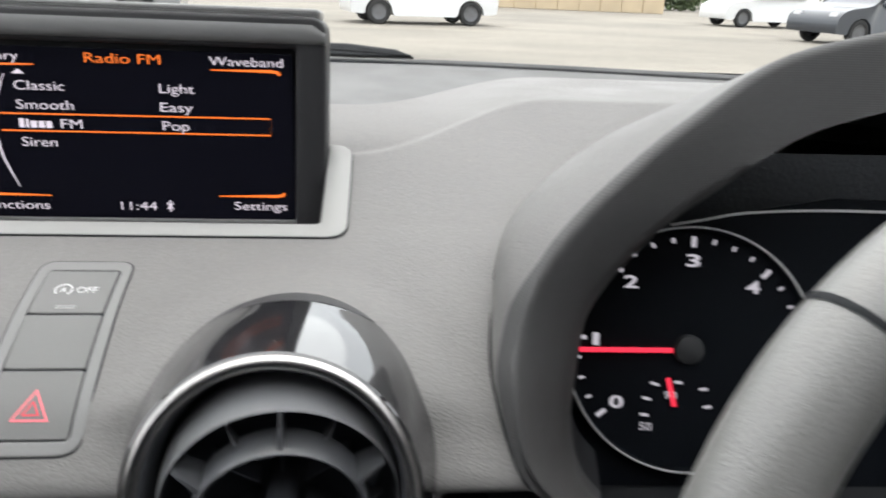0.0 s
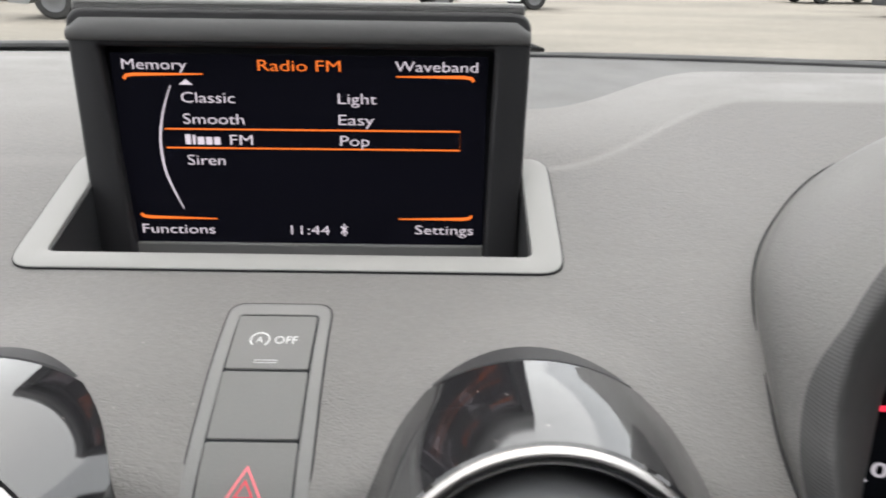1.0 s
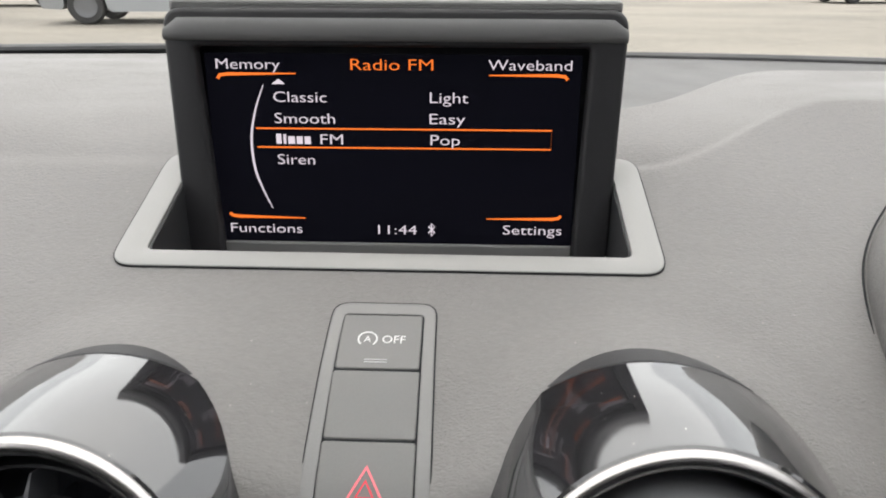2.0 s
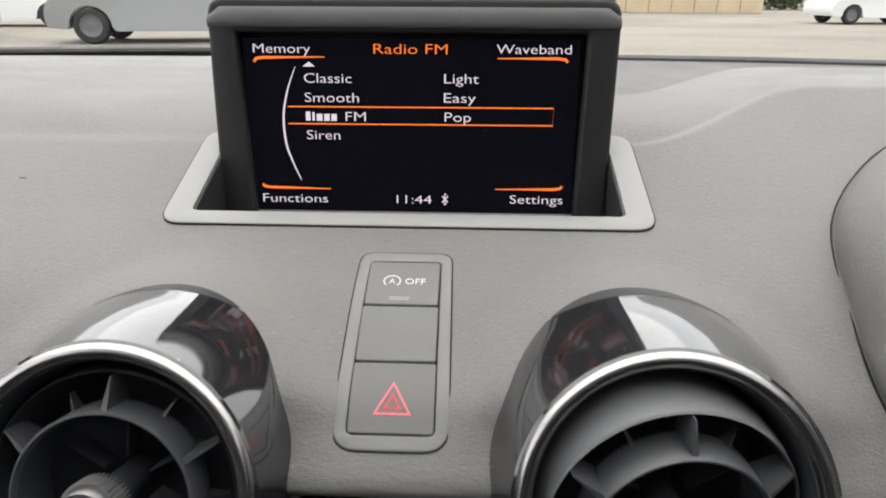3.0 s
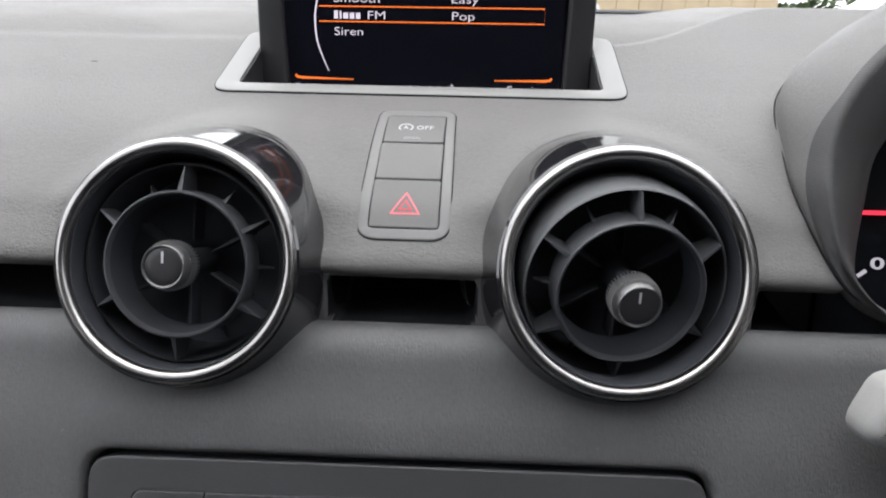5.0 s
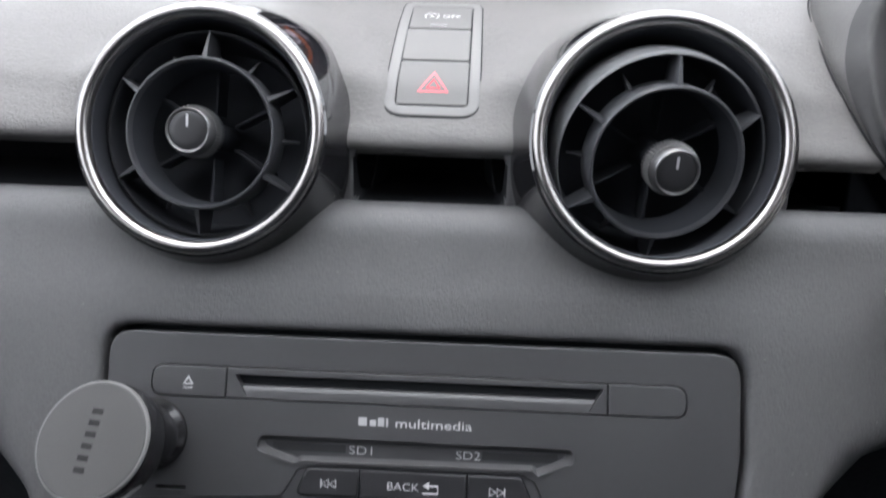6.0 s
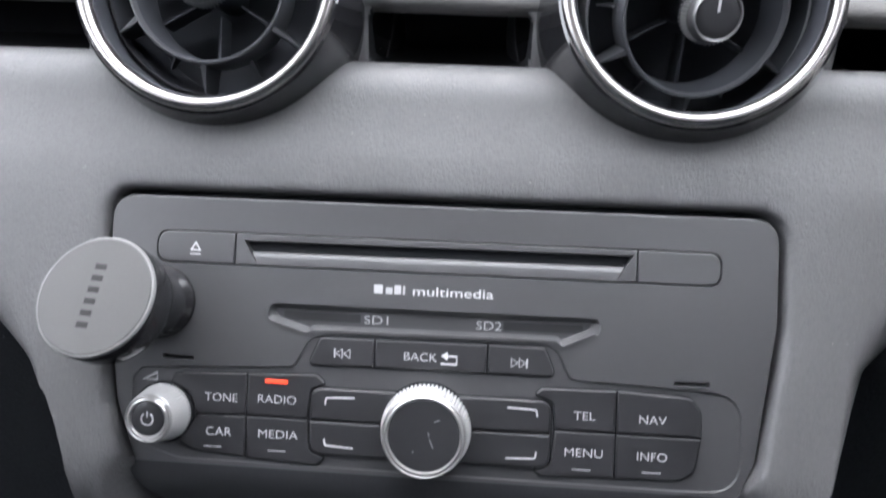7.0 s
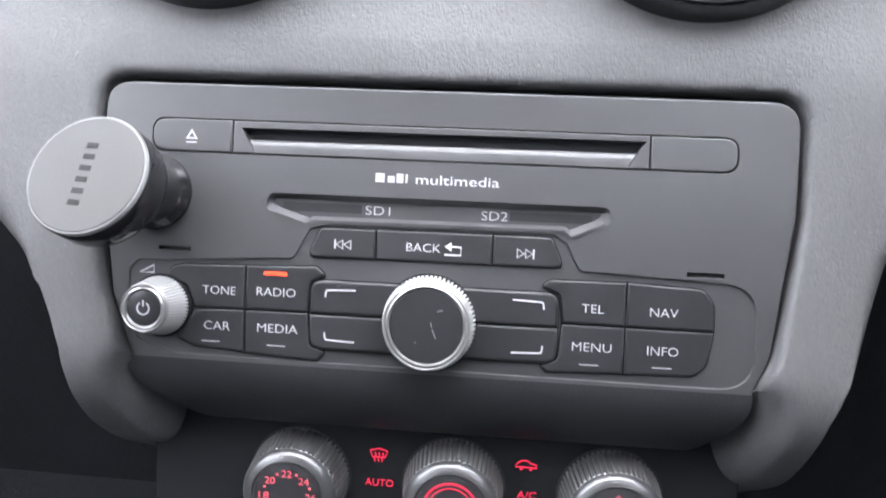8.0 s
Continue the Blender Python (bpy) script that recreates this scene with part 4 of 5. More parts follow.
menu, menu_m = rotary("menu_knob", (1.0, -60.2), RF, 14.9, 10.0, 11.6, "large silver menu knob with a black cap", teeth=66, deep=0.8, taper=0.92)
vol, vm = rotary("volume_knob", (-87.2, -59.9), RF, 9.6, 12.0, 5.7, "silver volume knob with a power mark", teeth=52, deep=0.7, taper=0.8)
part("power_mark", stroke([(1.9 * math.cos(a), 1.9 * math.sin(a)) for a in np.linspace(2.1, 7.3, 18)], 0.45, 11.85), PRINT, vol, vm, smooth=0)
part("power_mark", stroke([(0, 0.6), (0, 2.5)], 0.45, 11.85), PRINT, vol, vm, smooth=0)
part("volume_mark", stroke([(-95, -49.6), (-90.2, -49.5), (-90.2, -47.0)], 0.55, -0.62, closed=True), PRINT, radio, RF, smooth=0)

for pts in ([(3.2, 4.6), (5.0, 5.0)], [(1.4, 1.2), (1.7, -0.2)], [(1.9, -1.0), (3.0, -3.6)], [(-3.4, -5.0), (-3.0, -5.3)]):
    part("scratch", stroke(pts, 0.22, 9.83, 0.05), GREY_PRINT, menu, menu_m, smooth=0)

# The whole face of the radio is gently curved: its lower half leans back.
BEND = Matrix.Scale(MM, 4) @ RF
BENT = BEND.inverted()


def lean_back(ob, base):
    for w in ob.data.vertices:
        q = BENT @ (w.co + base)
        if q.y < -15:
            d = 0.0015 * (q.y + 15) ** 2
            q.y += 0.024 * (-15 - q.y) + 0.004 * max(0, -q.x) * smooth(-15, -50, q.y)
            q = Vector((q.x * (1 + d / 300), q.y + (q.y - 60) * d / 300, q.z - d))
            w.co = (BEND @ q) - base
    for c in ob.children:
        lean_back(c, base)


for ob in list(radio.children):
    lean_back(ob, radio.location.copy())

# ---- climate controls below the radio ----
EYE_SIDE = Matrix.Translation((21, -270, -38))
CF = EYE_SIDE @ Matrix.Scale(0.94, 4) @ EYE_SIDE.inverted() @ face_frame(0, -62, -215, 18)
climate = thing("climate_control_unit", (4, -74, -204), "matt black climate control unit with red-lit symbols and silver knobs", "climate control")
part("panel", slab(rounded([(-112, -70), (120, -70), (120, 12), (-112, 12)], 5, 4), -10, -4, 0.8), SEAM, climate, CF, "matt black panel")

CL = CF @ Matrix.Translation((0, -1.9, -4.0))


def glow(text, u, v, h, w, mat=RED_DIM):
    words("lit_text", text, mat, climate, CL, u, v, h, w, 0.1)


def glow_line(pts, width, closed=False):
    part("lit_mark", stroke(pts, width, 0.08, closed=closed), RED_DIM, climate, CL, smooth=0)


glow("AUTO", -24.9, -22.4, 2.9, 11.5)
glow("A/C", 35.8, -22.4, 2.9, 7.6)
glow_line([(-22.2, -11.8), (-23.2, -9.2), (-19.7, -8.2), (-16.2, -9.2), (-17.2, -11.8)], 0.5, True)
for o in (-1.5, 0, 1.5):
    glow_line([(-19.7 + o, -13.6), (-20.0 + o, -12.4), (-19.4 + o, -11.2), (-19.7 + o, -9.8)], 0.45)
glow_line([(34.4, -11.0), (43.0, -11.0), (42.6, -9.8), (40.6, -9.4), (39, -8.2), (36.8, -8.4), (35.2, -9.6)], 0.5, True)
glow_line([(36.4, -12.1), (37.4, -11.4)], 0.7)
glow_line([(40.2, -12.1), (41.2, -11.4)], 0.7)
for u, v, kind in ((-51.2, -24.0, "temp"), (10.5, -23.4, "fan"), (71.5, -22.8, "flow")):
    mm = CF @ Matrix.Translation((u, v, 0))
    knob = part("knob", lathe([(20.6, -5), (20.6, -3.4), (18, -3.0)], 48), DARK, climate, mm, {"temp": "knurled silver temperature knob with red numerals", "fan": "knurled silver fan knob with a red ring", "flow": "knurled silver airflow knob with a red symbol"}[kind])
    part("grip", knurled(19.9, 18.0, -3.4, 12.0, 58, 1.1), KNURL, knob, mm, "knurled silver grip", smooth=15)
    part("bevel", lathe([(17.9, 11.6), (17.4, 13.0), (16.2, 14.2), (13.9, 14.9), (13.2, 14.2)], 64), DARK_CHROME, knob, mm, "dark polished bevel")
    part("cap", lathe([(13.4, 14.1), (12.8, 14.4), (6, 14.5), (0, 14.5)], 48), RADIO_BTN, knob, mm, "black cap")
    if kind == "temp":
        for text, deg in (("18", 180), ("20", 138), ("22", 92), ("24", 46), ("26", 2)):
            words("numeral", text, PINK_DIM, knob, mm, 9.0 * math.cos(radians(deg)) - 2.0, 9.0 * math.sin(radians(deg)), 2.7, 4.0, 14.5)
        for deg in (159, 115, 69, 24):
            part("dot", lathe([(0.55, 14.4), (0.5, 14.65), (0, 14.65)], 10, centre=(9.4 * math.cos(radians(deg)), 9.4 * math.sin(radians(deg)))), PINK_DIM, knob, mm)
    elif kind == "fan":
        part("arc", stroke([(10 * math.cos(t), 10 * math.sin(t)) for t in np.linspace(0.3, 2.84, 24)], 0.8, 14.45), RED_DIM, knob, mm)
        part("arc", stroke([(8.2 * math.cos(t), 8.2 * math.sin(t)) for t in np.linspace(0.3, 2.84, 24)], 0.4, 14.45), RED_DIM, knob, mm)
    else:
        part("arrow", slab([(-1.4, 5.5), (1.4, 5.5), (1.4, 8.2), (2.6, 8.2), (0, 10.6), (-2.6, 8.2), (-1.4, 8.2)], 14.3, 14.6, 0.02), PINK_DIM, knob, mm)

# ---- magnetic phone holder stuck on the radio ----
holder = thing("phone_holder", RF @ Vector((-86, -21, 0)), "black magnetic phone holder stuck on the radio", "phone holder")
GUN = material("gunmetal_plate", (0.045, 0.045, 0.044), 0.4, spec=0.32, grain=0.08, size=0.0006, vary=0.06)
GUN_DARK = material("embossed_grey", (0.017, 0.017, 0.017), 0.5, spec=0.15)
GLOSS = material("gloss_black_plastic", (0.012, 0.012, 0.013), 0.12, vary=0.1, size=0.001, blotch=0.01)
bm_frame = RF @ Matrix.Translation((-90.2, -22.3, 0))
part("base", lathe([(12.3, 0.05), (12.4, 0.9), (12.0, 1.7), (10.6, 3.2), (9.2, 6.0), (8.6, 9.5), (8.8, 13), (8.0, 17), (0, 18.5)], 56), GLOSS, holder, bm_frame)
disc_m = face_frame(-97.6, -93.0, -104.5, 43, -7) @ Matrix.Diagonal((1.03, 1.03, 1.0, 1))
part("ball", lathe([(4.5, -22), (5.5, -17), (8.5, -14.5), (14, -12.5), (16, -11)], 40), GLOSS, holder, disc_m)
head = part("head", lathe([(13.0, -13.6), (16.6, -12.8), (18.0, -11.4), (18.5, -9.4), (18.5, -1.6), (18.2, -1.0)], 72), GLOSS, holder, disc_m, "gloss black head")
part("rim", lathe([(18.2, -1.2), (18.35, -0.5), (17.9, 0.2), (17.5, 0.25)], 72), TRIM, head, disc_m, "thin bright rim")
part("plate", lathe([(17.6, 0.1), (17.2, 0.45), (10, 0.6), (0, 0.65)], 72), GUN, head, disc_m, "dull grey metal plate")
for k in range(6):
    part("embossed_bar", slab(rrect(-0.6, 8.6 - k * 3.5, 3.6, 1.7, 0.4, 2), 0.55, 0.72, 0.08), GUN_DARK, head, disc_m, smooth=0)



# ---- instrument cluster ----
cluster = thing("instrument_cluster", (330, 40, -10), "hooded instrument cluster with a lit rev counter", "instrument cluster")
HOOD = material("hood_grain", (0.112, 0.11, 0.108), 0.56, spec=0.34, grain=0.25, size=0.0011, vary=0.12, blotch=0.03, hide=(0.0011, 0.35))


# Half of the hood at matching stations: its seam on the pad, its front edge and its inner edge.
HOOD_SEAM = [(192, -20, -37), (173, -22, -31), (158.5, -21.5, -20), (151, 2, 0.5), (152.5, 24, 12.5), (157.5, 50, 22.5), (167, 76, 31), (184, 101, 39.5), (210, 127, 48.8), (248, 152, 56), (290, 172, 60), (335, 180, 62)]
HOOD_EDGE = [(194, -27, -38), (176, -28, -31), (160, -25, -15), (155, -14, 6), (157, -3, 19), (162, 6, 32), (170, 14, 43), (181, 22, 53), (197, 31, 65), (224, 44, 83), (270, 62, 107), (335, 68, 121)]
HOOD_IN = [(197, 7, -56), (188, 10, -45), (183.5, 14, -27), (185, 20, -2), (187, 24, 12), (191, 27, 20), (198, 30, 29), (206, 33, 37), (219, 37, 48), (236, 42, 58), (278, 54, 80), (335, 60, 94)]


def whole(half, k=8):
    """A line through the stations of one side, and back down the other."""
    a = spline(half, k)
    return a + [Vector((670 - p.x, p.y, p.z)) for p in a[-2::-1]]


SEAM_LINE, EDGE_LINE, IN_LINE = whole(HOOD_SEAM), whole(HOOD_EDGE), whole(HOOD_IN)


def hood_rows():
    rows = [[] for k in range(27)]
    for s, e, i in zip(SEAM_LINE, EDGE_LINE, IN_LINE):
        out = Vector((e.x - 335, 0, e.z + 8)).normalized()
        top = smooth(10, 80, e.z)
        rows[0].append(s + Vector((0, 4, -6)) - out * 3)
        bell = smooth(15, 50, e.z) * (1 - smooth(72, 110, e.z))
        mid = (s + e) / 2 + out * (4 + 5 * top + 13 * bell) + Vector((0, 0, 2 * top))
        end = e + Vector((0, 3.5, 0)) + out * 1.5
        start = s + (e - s).normalized() * 0.8
        # Low down the dark ribbed colour starts sooner, as shade on the hood's side.
        turn = 0.3 + 0.685 * smooth(-10, 42, e.z)
        for k in range(15):
            w = turn * k / 7 if k < 7 else turn + (1 - turn) * (k - 7) / 7
            rows[1 + k].append(start * (1 - w) ** 2 + mid * 2 * w * (1 - w) + end * w * w)
        for k in range(1, 5):
            w = k / 4
            rows[15 + k].append(end * (1 - w) ** 2 + (e + out * 0.8) * 2 * w * (1 - w) + (e * 0.93 + i * 0.07) * w * w)
        for k in range(1, 6):
            rows[19 + k].append(e * 0.93 + i * 0.07 + (i - e) * 0.93 * k / 5)
        rows[25].append(i + Vector((0, 5, 0)) - out * 1.5)
        rows[26].append(i + Vector((0, 34, -4)) - out * 8)
    return rows


def sheet_of(rows):
    bm = bmesh.new()
    vs = [[bm.verts.new(p) for p in r] for r in rows]
    for a, b in zip(vs, vs[1:]):
        for i in range(len(a) - 1):
            bm.faces.new((a[i], a[i + 1], b[i + 1], b[i]))
    return bm


def ribbed(mat, pitch):
    """Adds fine level ribs to a material's relief."""
    nt = mat.node_tree
    co = nt.nodes.new("ShaderNodeTexCoord")
    wave = nt.nodes.new("ShaderNodeTexWave")
    wave.bands_direction = "Z"
    wave.inputs["Scale"].default_value = 0.314 / pitch
    nt.links.new(co.outputs["Object"], wave.inputs["Vector"])
    bump = nt.nodes.new("ShaderNodeBump")
    bump.inputs["Strength"].default_value, bump.inputs["Distance"].default_value = 0.22, 0.0003
    nt.links.new(wave.outputs["Fac"], bump.inputs["Height"])
    nt.links.new(bump.outputs[0], nt.nodes["Principled BSDF"].inputs["Normal"])
    return mat


# Ribbed plastic, with the shade of the hood's lower side in its dark colour.
RIBBED = ribbed(material("ribbed_shaded_plastic", (0.044, 0.044, 0.045), 0.58, spec=0.28, vary=0.1, size=0.002), 0.0009)
HROWS = hood_rows()
part("hood", sheet_of(HROWS[:9]), HOOD, cluster, label="grey grained hood", smooth=80)
part("hood_lining", sheet_of(HROWS[8:26]), RIBBED, cluster, label="ribbed lining, its dark colour also the shade low on the hood", smooth=80)
part("dial_shroud", sheet_of(HROWS[25:]), SEAM, cluster, label="matt black shroud round the dials", smooth=80)


def tube(line, r):
    bm = bmesh.new()
    rows = []
    for k, p in enumerate(line):
        d = (line[min(len(line) - 1, k + 1)] - line[max(0, k - 1)]).normalized()
        a = d.cross(Vector((0.3, -0.5, 0.8))).normalized()
        b = d.cross(a)
        rows.append([bm.verts.new(p + (a * math.cos(t) + b * math.sin(t)) * r) for t in np.linspace(0, 2 * math.pi, 8, endpoint=False)])
    for a, b in zip(rows, rows[1:]):
        for i in range(8):
            bm.faces.new((a[i], a[(i + 1) % 8], b[(i + 1) % 8], b[i]))
    return bm


part("binnacle_floor", solid_grid(lambda u, v: (178 + 314 * u, -26 + 92 * v, -46 - 44 * v), 4, 4), SEAM, cluster)
part("hood_seam", tube([s + Vector((math.copysign(0.9, s.x - 335), -0.3, 0.5)) for s in SEAM_LINE][10:78], 0.4), SEAM, cluster)
TACH = (246.0, 53.0, -16.0)
DF = face_frame(*TACH, 20, -6) @ Matrix.Scale(1.06, 4)
DIAL = material("dial_black", (0.004, 0.005, 0.007), 0.5, spec=0.08)
part("dial_face", slab(rounded([(-54, -75), (250, -75), (250, 20), (190, 66), (60, 66), (0, 54), (-48, 14)], 12, 5), -12, -8, 1), DIAL, cluster, DF, "black dial face")
DIAL_WHITE = material("lit_dial_white", (0.02, 0.02, 0.02), 0.4, emit=(0.86, 0.8, 0.85), power=0.2)
tach = part("rev_counter", lathe([(51.5, -8), (51.5, -1.2), (50.9, -0.6), (50.3, -1.2), (49.8, -4), (0, -4)], 96), DIAL, cluster, DF, "black rev counter")
part("dial_ring", lathe([(51.3, -0.9), (51.0, -0.5), (50.5, -0.5), (50.3, -0.9)], 96), ALU, tach, DF, "thin bright ring")


def dial_angle(k):
    return radians(219 - 43.0 * k)


for k in range(25):
    a = dial_angle(k / 4)
    big = k % 4 == 0
    r0, r1 = (42.5, 47.0) if big else (44.6, 46.8)
    part("tick", stroke([(r0 * math.cos(a), r0 * math.sin(a)), (r1 * math.cos(a), r1 * math.sin(a))], 1.7 if big else 1.1, -3.9), PINK_LIT if k > 19 else DIAL_WHITE, tach, DF, smooth=0)
for k in range(7):
    a = dial_angle(k)
    words("numeral", str(k), RED_LIT if k > 4 else DIAL_WHITE, tach, DF, 37 * math.cos(a) - 2.8, 37 * math.sin(a), 5.0, 5.8 if k != 1 else 2.6, -3.9, bold=0.02)
needle = part("needle", stroke([(-7, -0.4), (-45.5, -1.9)], 1.9, -2.2, 0.5), RED_LIT, tach, DF, "red needle")
part("needle_cap", lathe([(6.2, -4), (5.8, -1.4), (4.6, -0.8), (0, -0.7)], 32), DARK, tach, DF)
for k, (u, v) in enumerate([(-14.8, -14.6), (-17.8, -21), (-18.4, -28), (-5, -14), (5.5, -16.5), (7.5, -24)]):
    part("gauge_tick", stroke([(u, v), (u + 3.4, v - 0.9 + 0.3 * k)], 1.1, -3.9), DIAL_WHITE, tach, DF, smooth=0)
part("red_arc", stroke([(44.8 * math.cos(t), 44.8 * math.sin(t)) for t in np.linspace(dial_angle(4.65), dial_angle(6.0), 30)], 3.4, -3.95, 0.1), RED_LIT, tach, DF, "red warning band", smooth=0)
words("gauge_text", "90", DIAL_WHITE, tach, DF, -8.8, -19.5, 3.2, 5.0, -3.9)
words("gauge_text", "50", DIAL_WHITE, tach, DF, -18.5, -33.0, 3.2, 5.0, -3.9)
part("unit_bar", slab(rrect(22, -46.5, 13, 2.0, 0.6, 2), -4, -3.7, 0.1), DIAL_WHITE, tach, DF @ Matrix.Rotation(radians(14), 4, "Z"), smooth=0)
part("fuel_bar", slab(rrect(18.5, -37.5, 6.5, 3.0, 0.6, 2), -4, -3.7, 0.1), RED_LIT, tach, DF, smooth=0)
part("gauge_needle", stroke([(-7.8, -12.2), (-4.6, -24.0)], 1.7, -3.6, 0.4), RED_LIT, tach, DF)
part("trim_line", stroke([tuple(p) for p in spline([(-9, 51.4), (4, 54), (24, 58), (60, 60.5), (110, 61)], 8)], 1.0, -7.9, 0.8), ALU, cluster, DF, "thin bright trim line")

# ---- steering wheel and stalk ----
WF = face_frame(358, -104, -62, 25.5)
wheel = thing("steering_wheel", (358, -104, -62), "grey leather steering wheel with a stitched seam", "steering wheel")


def rim_point(u, v):
    a, b = u * 2 * math.pi, v * 2 * math.pi
    r = 174 + 15.5 * math.cos(b)
    return (r * math.cos(a), r * math.sin(a), 14.5 * math.sin(b))


rim_bm = solid_grid(rim_point, 128, 20)
bmesh.ops.remove_doubles(rim_bm, verts=rim_bm.verts, dist=0.01)
rim = part("rim", rim_bm, LEATHER, wheel, WF, "grey leather rim", smooth=60)
for deg in (135.5, 44.5):
    ring = solid_grid(lambda u, v, d=deg: ((174 + (15.9 + 0.2 * math.sin(u * math.pi)) * math.cos(v * 2 * math.pi)) * math.cos(radians(d - 0.35 + 0.7 * u)), (174 + 15.9 * math.cos(v * 2 * math.pi)) * math.sin(radians(d - 0.35 + 0.7 * u)), 14.9 * math.sin(v * 2 * math.pi)), 2, 20)
    part("seam", ring, SEAM, rim, WF)
part("hub", slab(rounded([(-62, -60), (62, -60), (78, 10), (60, 48), (-60, 48), (-78, 10)], 22, 6), -46, -12, 12), DARK, wheel, WF, "black airbag cover")
for s in (-1, 1):
    part("spoke", slab(rounded([(s * 66, -26), (s * 166, -14), (s * 168, 20), (s * 70, 26)], 6, 4), -26, -8, 6), DARK, wheel, WF)
part("spoke", slab(rounded([(-26, -50), (26, -50), (20, -166), (-20, -166)], 6, 4), -26, -8, 6), DARK, wheel, WF)
part("column", lathe([(34, -46), (40, -80), (46, -140), (46, -190)], 40), DARK, wheel, WF)

stalk = thing("column_stalk", (250, -55, -52), "light grey column stalk with a rounded end", "stalk")
STALK = material("stalk_grey", (0.32, 0.32, 0.31), 0.4, grain=0.1, size=0.0008, vary=0.06)
SKF = face_frame(151, -60, -48, 12)
part("lever", slab(rounded([(0, -13), (40, -17), (170, -12), (170, 6), (40, 14), (10, 8)], [8, 6, 2, 2, 6, 8], 6), -10, 4, 6), STALK, stalk, SKF)

# ---- the cabin round the camera: windscreen in front, open sides, unseen roof and walls that shape the light ----
CLOTH = material("grey_cloth", (0.52, 0.51, 0.495), 0.9, grain=0.4, size=0.003, vary=0.12)
CARPET = material("black_carpet", (0.022, 0.025, 0.03), 0.95, grain=0.6, size=0.004, vary=0.2)


def sheet(name, quad, thick, mat, label, category, shadow=True, kind="structure"):
    """A flat panel with thickness, from four corners in millimetres."""
    bm = bmesh.new()
    q = [Vector(p) for p in quad]
    n = (q[1] - q[0]).cross(q[3] - q[0]).normalized() * thick
    lo, hi = [bm.verts.new(p) for p in q], [bm.verts.new(p + n) for p in q]
    bm.faces.new(lo[::-1]), bm.faces.new(hi)
    for i in range(4):
        j = (i + 1) % 4
        bm.faces.new((lo[i], lo[j], hi[j], hi[i]))
    ob = part(name, bm, mat, None, IDENT, label, smooth=0)
    tagged(ob, label, category, kind=kind)
    ob.visible_shadow = shadow
    return ob


GLASS = bpy.data.materials.new("clear_glass")
GLASS.use_nodes = True
gb = GLASS.node_tree.nodes["Principled BSDF"]
gb.inputs["Transmission Weight"].default_value, gb.inputs["Roughness"].default_value, gb.inputs["IOR"].default_value = 1.0, 0.0, 1.08
gb.inputs["Base Color"].default_value = (0.93, 0.95, 0.94, 1)
windscreen = sheet("windscreen", [(-620, 442, 60), (620, 442, 60), (545, -470, 530), (-545, -470, 530)], 4, GLASS, "clear raked windscreen of a small car", "windscreen", shadow=False)
sheet("ceiling", [(-560, -470, 535), (560, -470, 535), (560, -1900, 480), (-560, -1900, 480)], 20, CLOTH, "pale grey cloth roof lining", "roof lining")
# The right side is closed up high to block light as a driver would.
for s, n in ((-1, "wall_left"), (1, "wall_right")):
    sheet(n, [(s * 690, 420, -620), (s * 690, -1900, -620), (s * 690, -1900, 90 if s < 0 else 420), (s * 690, 420, 60 if s < 0 else 300)], 25 * s, CARPET, "unseen dark door side that holds back light", "door panel")
    sheet(n + "_pillar", [(s * 640, 400, 70), (s * 690, 330, 60), (s * 580, -500, 530), (s * 548, -470, 530)], 22 * s, CLOTH, "pale grey windscreen pillar", "pillar")
    sheet(n + "_post", [(s * 690, -760, 80), (s * 690, -900, 80), (s * 575, -900, 490), (s * 575, -760, 490)], 25 * s, CLOTH, "grey door post between the side windows", "pillar")
sheet("floor", [(-720, 460, -630), (720, 460, -630), (720, -1950, -630), (-720, -1950, -630)], -20, CARPET, "black carpet of the car floor", "floor")
# Added out of view, dark and close, to cut the light from behind.
sheet("wall_back", [(-690, -1000, -620), (690, -1000, -620), (690, -1000, 400), (-690, -1000, 400)], 20, CARPET, "unseen dark wall added to block light from the rear", "wall")
sheet("wall_front", [(-690, 300, -620), (690, 300, -620), (690, 440, 58), (-690, 440, 58)], 20, CARPET, "black bulkhead under the dashboard", "bulkhead")

wiper = thing("windscreen_wiper", (90, 470, 66), "black wiper blade resting at the foot of the glass", "wiper")
part("blade", slab(rounded([(-40, -3), (126, -3), (104, 5), (60, 9), (-40, 9)], 2, 3), -4, 4, 2), DARK, wiper, face_frame(18, 452, 66, 20))

# ---- the car park outside ----
GRAVEL = material("pale_gravel", (0.205, 0.187, 0.158), 0.95, grain=0.8, size=0.06, vary=0.42, blotch=1.9, stretch=(0.45, 1, 1))
gbm = bmesh.new()
bmesh.ops.create_grid(gbm, x_segments=24, y_segments=24, size=400)
for w in gbm.verts:
    w.co.z = -0.95
ground = new("ground", mesh_of("ground", gbm, GRAVEL, 0))
tagged(ground, "pale beige gravel of an open car park", "ground", kind="structure")
TYRE = material("tyre_rubber", (0.02, 0.02, 0.02), 0.85, grain=0.3, size=0.01, vary=0.1)
RIM = material("alloy_wheel", (0.12, 0.12, 0.125), 0.4, metal=0.5, vary=0.1, size=0.02)
PANE = material("tinted_car_glass", (0.03, 0.035, 0.04), 0.05, spec=0.8)
LAMP = material("clear_lamp", (0.6, 0.6, 0.62), 0.15)


def paint(name, c, metal=0.0):
    return material(name, c, 0.3, metal=metal, coat=0.5)


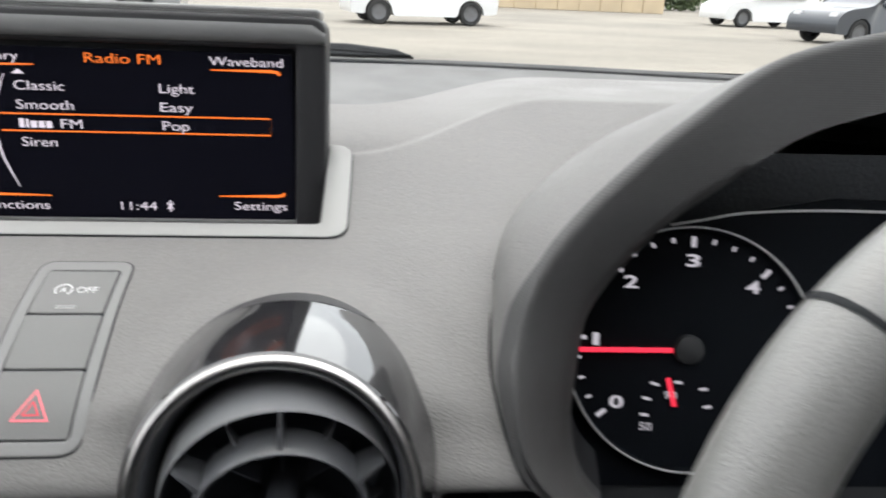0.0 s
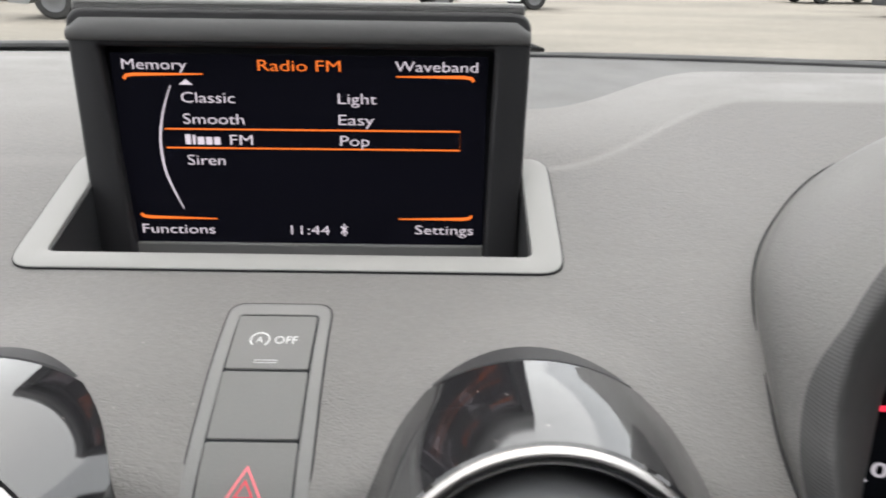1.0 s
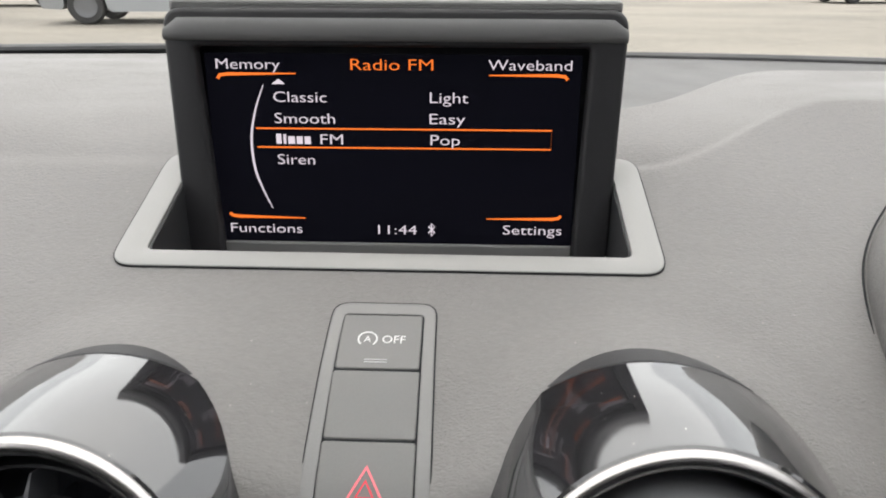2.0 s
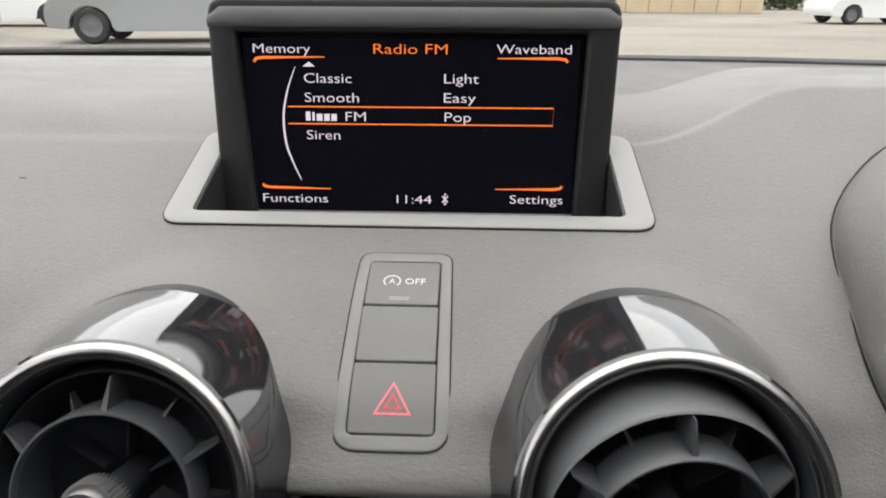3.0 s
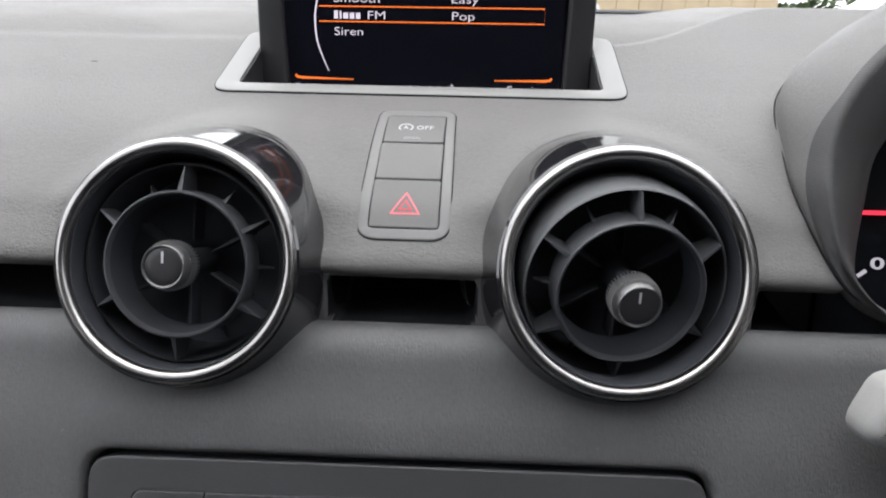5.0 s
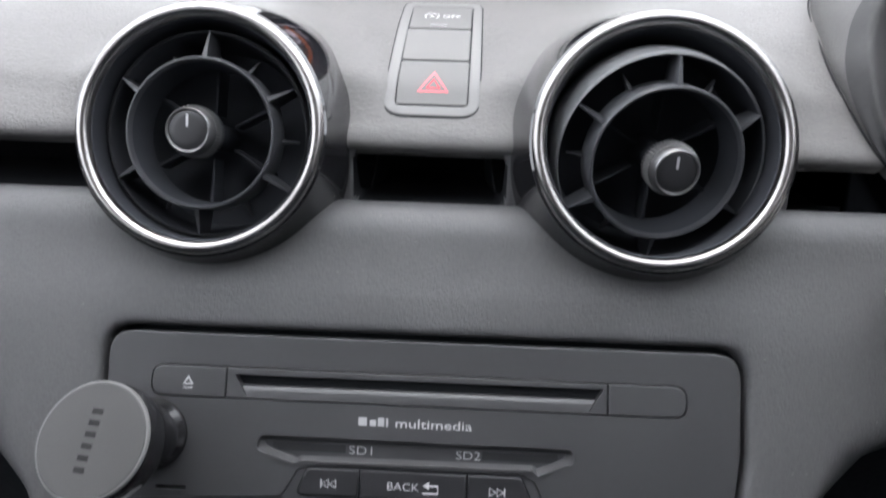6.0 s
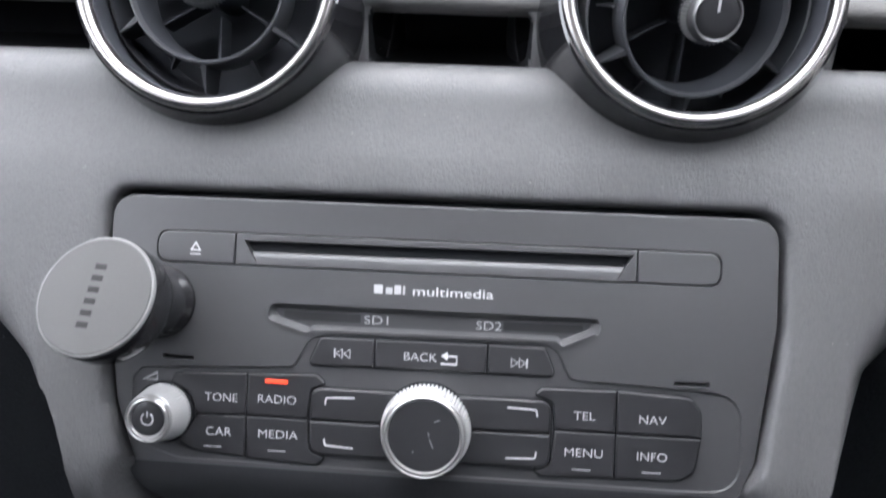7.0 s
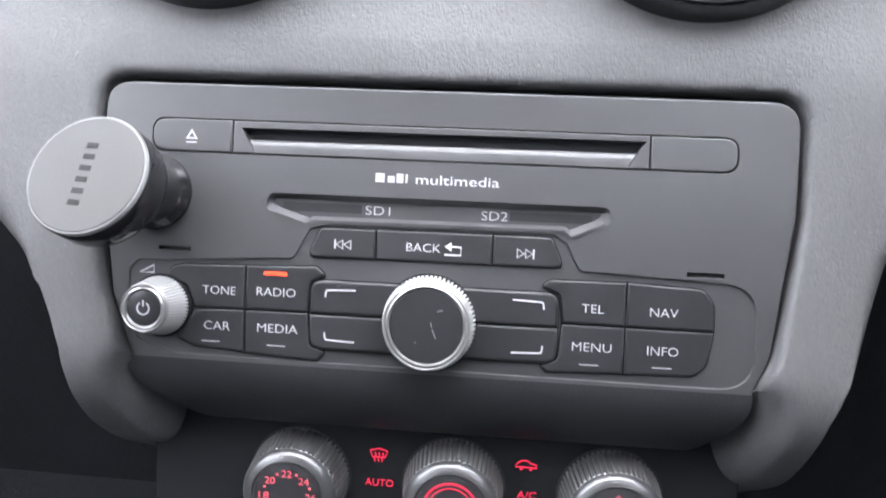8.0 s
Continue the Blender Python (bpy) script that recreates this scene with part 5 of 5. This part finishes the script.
WHITE, SILVER, BLACKISH = paint("white_paint", (0.62, 0.62, 0.62)), paint("silver_paint", (0.2, 0.205, 0.21)), paint("dark_blue_grey_paint", (0.03, 0.035, 0.045))
SIDE = [(-2.02, 0.32), (-2.06, 0.62), (-1.98, 0.95), (-1.72, 1.02), (-1.35, 1.4), (-0.9, 1.46), (0.1, 1.45), (0.55, 1.3), (1.02, 0.98), (1.7, 0.86), (1.98, 0.7), (2.04, 0.45), (2.0, 0.28)]


def parked_car(x, y, heading, body, label, big=1.0):
    """A small hatchback whose front points along its own +x."""
    car = new("parked_car")
    car.location, car.rotation_euler = (x, y, -0.95), (0, 0, radians(heading))
    tagged(car, label, "car", "parked cars")

    def bit(name, bm, mat, parent=None, lab=""):
        bmesh.ops.recalc_face_normals(bm, faces=bm.faces)
        bmesh.ops.scale(bm, vec=(big, big, big), verts=bm.verts)
        ob = new(name, mesh_of(name, bm, mat, 40))
        ob.parent = parent or car
        return tagged(ob, lab)

    outline = [tuple(p) for p in spline(SIDE, 4)]
    low = []
    for cx in (1.28, -1.28):
        low += [(cx + 0.37 * math.cos(t), 0.30 + 0.37 * math.sin(t)) for t in np.linspace(0.0, math.pi, 11)]
    pts = outline + [(1.7, 0.26)] + low[:11] + [(0.85, 0.22), (-0.85, 0.22)] + low[11:] + [(-1.7, 0.28)]
    bm = bmesh.new()
    rings = []
    for s in (-1, 1):
        rings.append([bm.verts.new((px, s * (0.86 - 0.2 * smooth(0.95, 1.46, pz)), pz)) for px, pz in pts])
    n = len(pts)
    for i in range(n):
        j = (i + 1) % n
        bm.faces.new((rings[0][i], rings[0][j], rings[1][j], rings[1][i]))
    for r in rings:
        es = [bm.edges.get((r[i], r[(i + 1) % n])) for i in range(n)]
        bmesh.ops.triangle_fill(bm, edges=es, use_beauty=True)
    bit("body", bm, body)
    for s in (-1, 1):
        for win in ([(-1.3, 1.04), (-0.55, 1.04), (-0.55, 1.36), (-1.1, 1.36)], [(-0.47, 1.04), (0.78, 1.02), (0.36, 1.32), (-0.47, 1.37)]):
            bm = bmesh.new()
            vs = [[bm.verts.new((px, s * (0.875 + o - 0.2 * smooth(0.95, 1.46, pz)), pz)) for px, pz in win] for o in (-0.02, 0.006)]
            bm.faces.new(vs[0]), bm.faces.new(vs[1][::-1])
            for i in range(4):
                bm.faces.new((vs[0][i], vs[0][(i + 1) % 4], vs[1][(i + 1) % 4], vs[1][i]))
            bit("side_window", bm, PANE)
        for cx in (1.28, -1.28):
            bm = lathe([(0.2, -0.1), (0.29, -0.1), (0.32, -0.06), (0.32, 0.06), (0.29, 0.1), (0.21, 0.1), (0.2, 0.07)], 28)
            bmesh.ops.transform(bm, matrix=Matrix.Translation((cx, s * 0.76, 0.32)) @ Matrix.Rotation(radians(-90 * s), 4, "X"), verts=bm.verts)
            tyre = bit("wheel", bm, TYRE)
            bm = lathe([(0.215, 0.05), (0.2, 0.085), (0.17, 0.07), (0.06, 0.08), (0, 0.085)], 20)
            bmesh.ops.transform(bm, matrix=Matrix.Translation((cx, s * 0.76, 0.32)) @ Matrix.Rotation(radians(-90 * s), 4, "X"), verts=bm.verts)
            bit("rim", bm, RIM, tyre)
        bm = bmesh.new()
        bmesh.ops.create_cube(bm, size=1, matrix=Matrix.Translation((1.86, s * 0.62, 0.72)) @ Matrix.Diagonal((0.26, 0.34, 0.14, 1)))
        bmesh.ops.bevel(bm, geom=bm.edges[:], offset=0.04, segments=2, affect="EDGES")
        bit("headlight", bm, LAMP)
        bm = bmesh.new()
        bmesh.ops.create_cube(bm, size=1, matrix=Matrix.Translation((0.72, s * 0.98, 1.0)) @ Matrix.Diagonal((0.12, 0.2, 0.14, 1)))
        bmesh.ops.bevel(bm, geom=bm.edges[:], offset=0.03, segments=2, affect="EDGES")
        bit("mirror", bm, body)
    return car


parked_car(1.0, 19.9, 193, WHITE, "white hatchback parked side-on across the car park")
parked_car(14.3, 26.2, 188, WHITE, "white hatchback parked beside a tan wall")
parked_car(13.2, 18.2, 192, BLACKISH, "dark blue-grey hatchback parked on gravel")
parked_car(-6.4, 15.2, 190, SILVER, "silver hatchback parked on gravel", 1.12)
parked_car(-13.6, 21.0, 188, WHITE, "white hatchback parked behind a silver one")
parked_car(-13.2, 15.6, 186, BLACKISH, "dark hatchback parked nose to tail with a silver one")
TAN = material("tan_cladding", (0.5, 0.4, 0.27), 0.8, grain=0.3, size=0.03, vary=0.15, blotch=0.6)
shed = thing("timber_shed", (8000, 37500, -950), "tan panelled shed at the edge of the car park", "shed")
bm = bmesh.new()
bmesh.ops.create_cube(bm, size=1, matrix=Matrix.Translation((8000, 38600, 450)) @ Matrix.Diagonal((14000, 2000, 2800, 1)))
part("wall", bm, TAN, shed, smooth=0)
for k in range(12):
    part("panel", slab(rrect(-6400 + k * 1163, 1400, 1120, 2790, 20, 2), 0, 50 + 25 * (k % 2), 15), TAN, shed, face_frame(8000, 37600, -950, 0))
LEAF = material("hedge_leaf", (0.07, 0.1, 0.04), 0.7, vary=0.35, size=0.2, blotch=1.0)
bm = bmesh.new()
rng = random.Random(4)
for k in range(9000):
    x = rng.uniform(-60, 60)
    h = 2.2 + 1.6 * math.sin(x * 0.31) + 1.1 * math.sin(x * 0.83 + 1)
    c = Vector((x, 46 + rng.uniform(-1.6, 1.6), -0.95 + rng.random() ** 0.7 * max(1.0, h)))
    r = Matrix.Rotation(rng.uniform(0, 6.3), 3, (rng.random(), rng.random(), rng.random() + 0.01)) @ Matrix.Diagonal((0.3, 0.2, 0.2))
    bm.faces.new([bm.verts.new(c + r @ Vector(p)) for p in ((-1, 0, 0), (0, -1, 0), (1, 0, 0.2), (0, 1, 0))])
hedge = new("hedge", mesh_of("hedge", bm, LEAF, 0))
tagged(hedge, "uneven green hedge along the far edge", "hedge", kind="stuff")
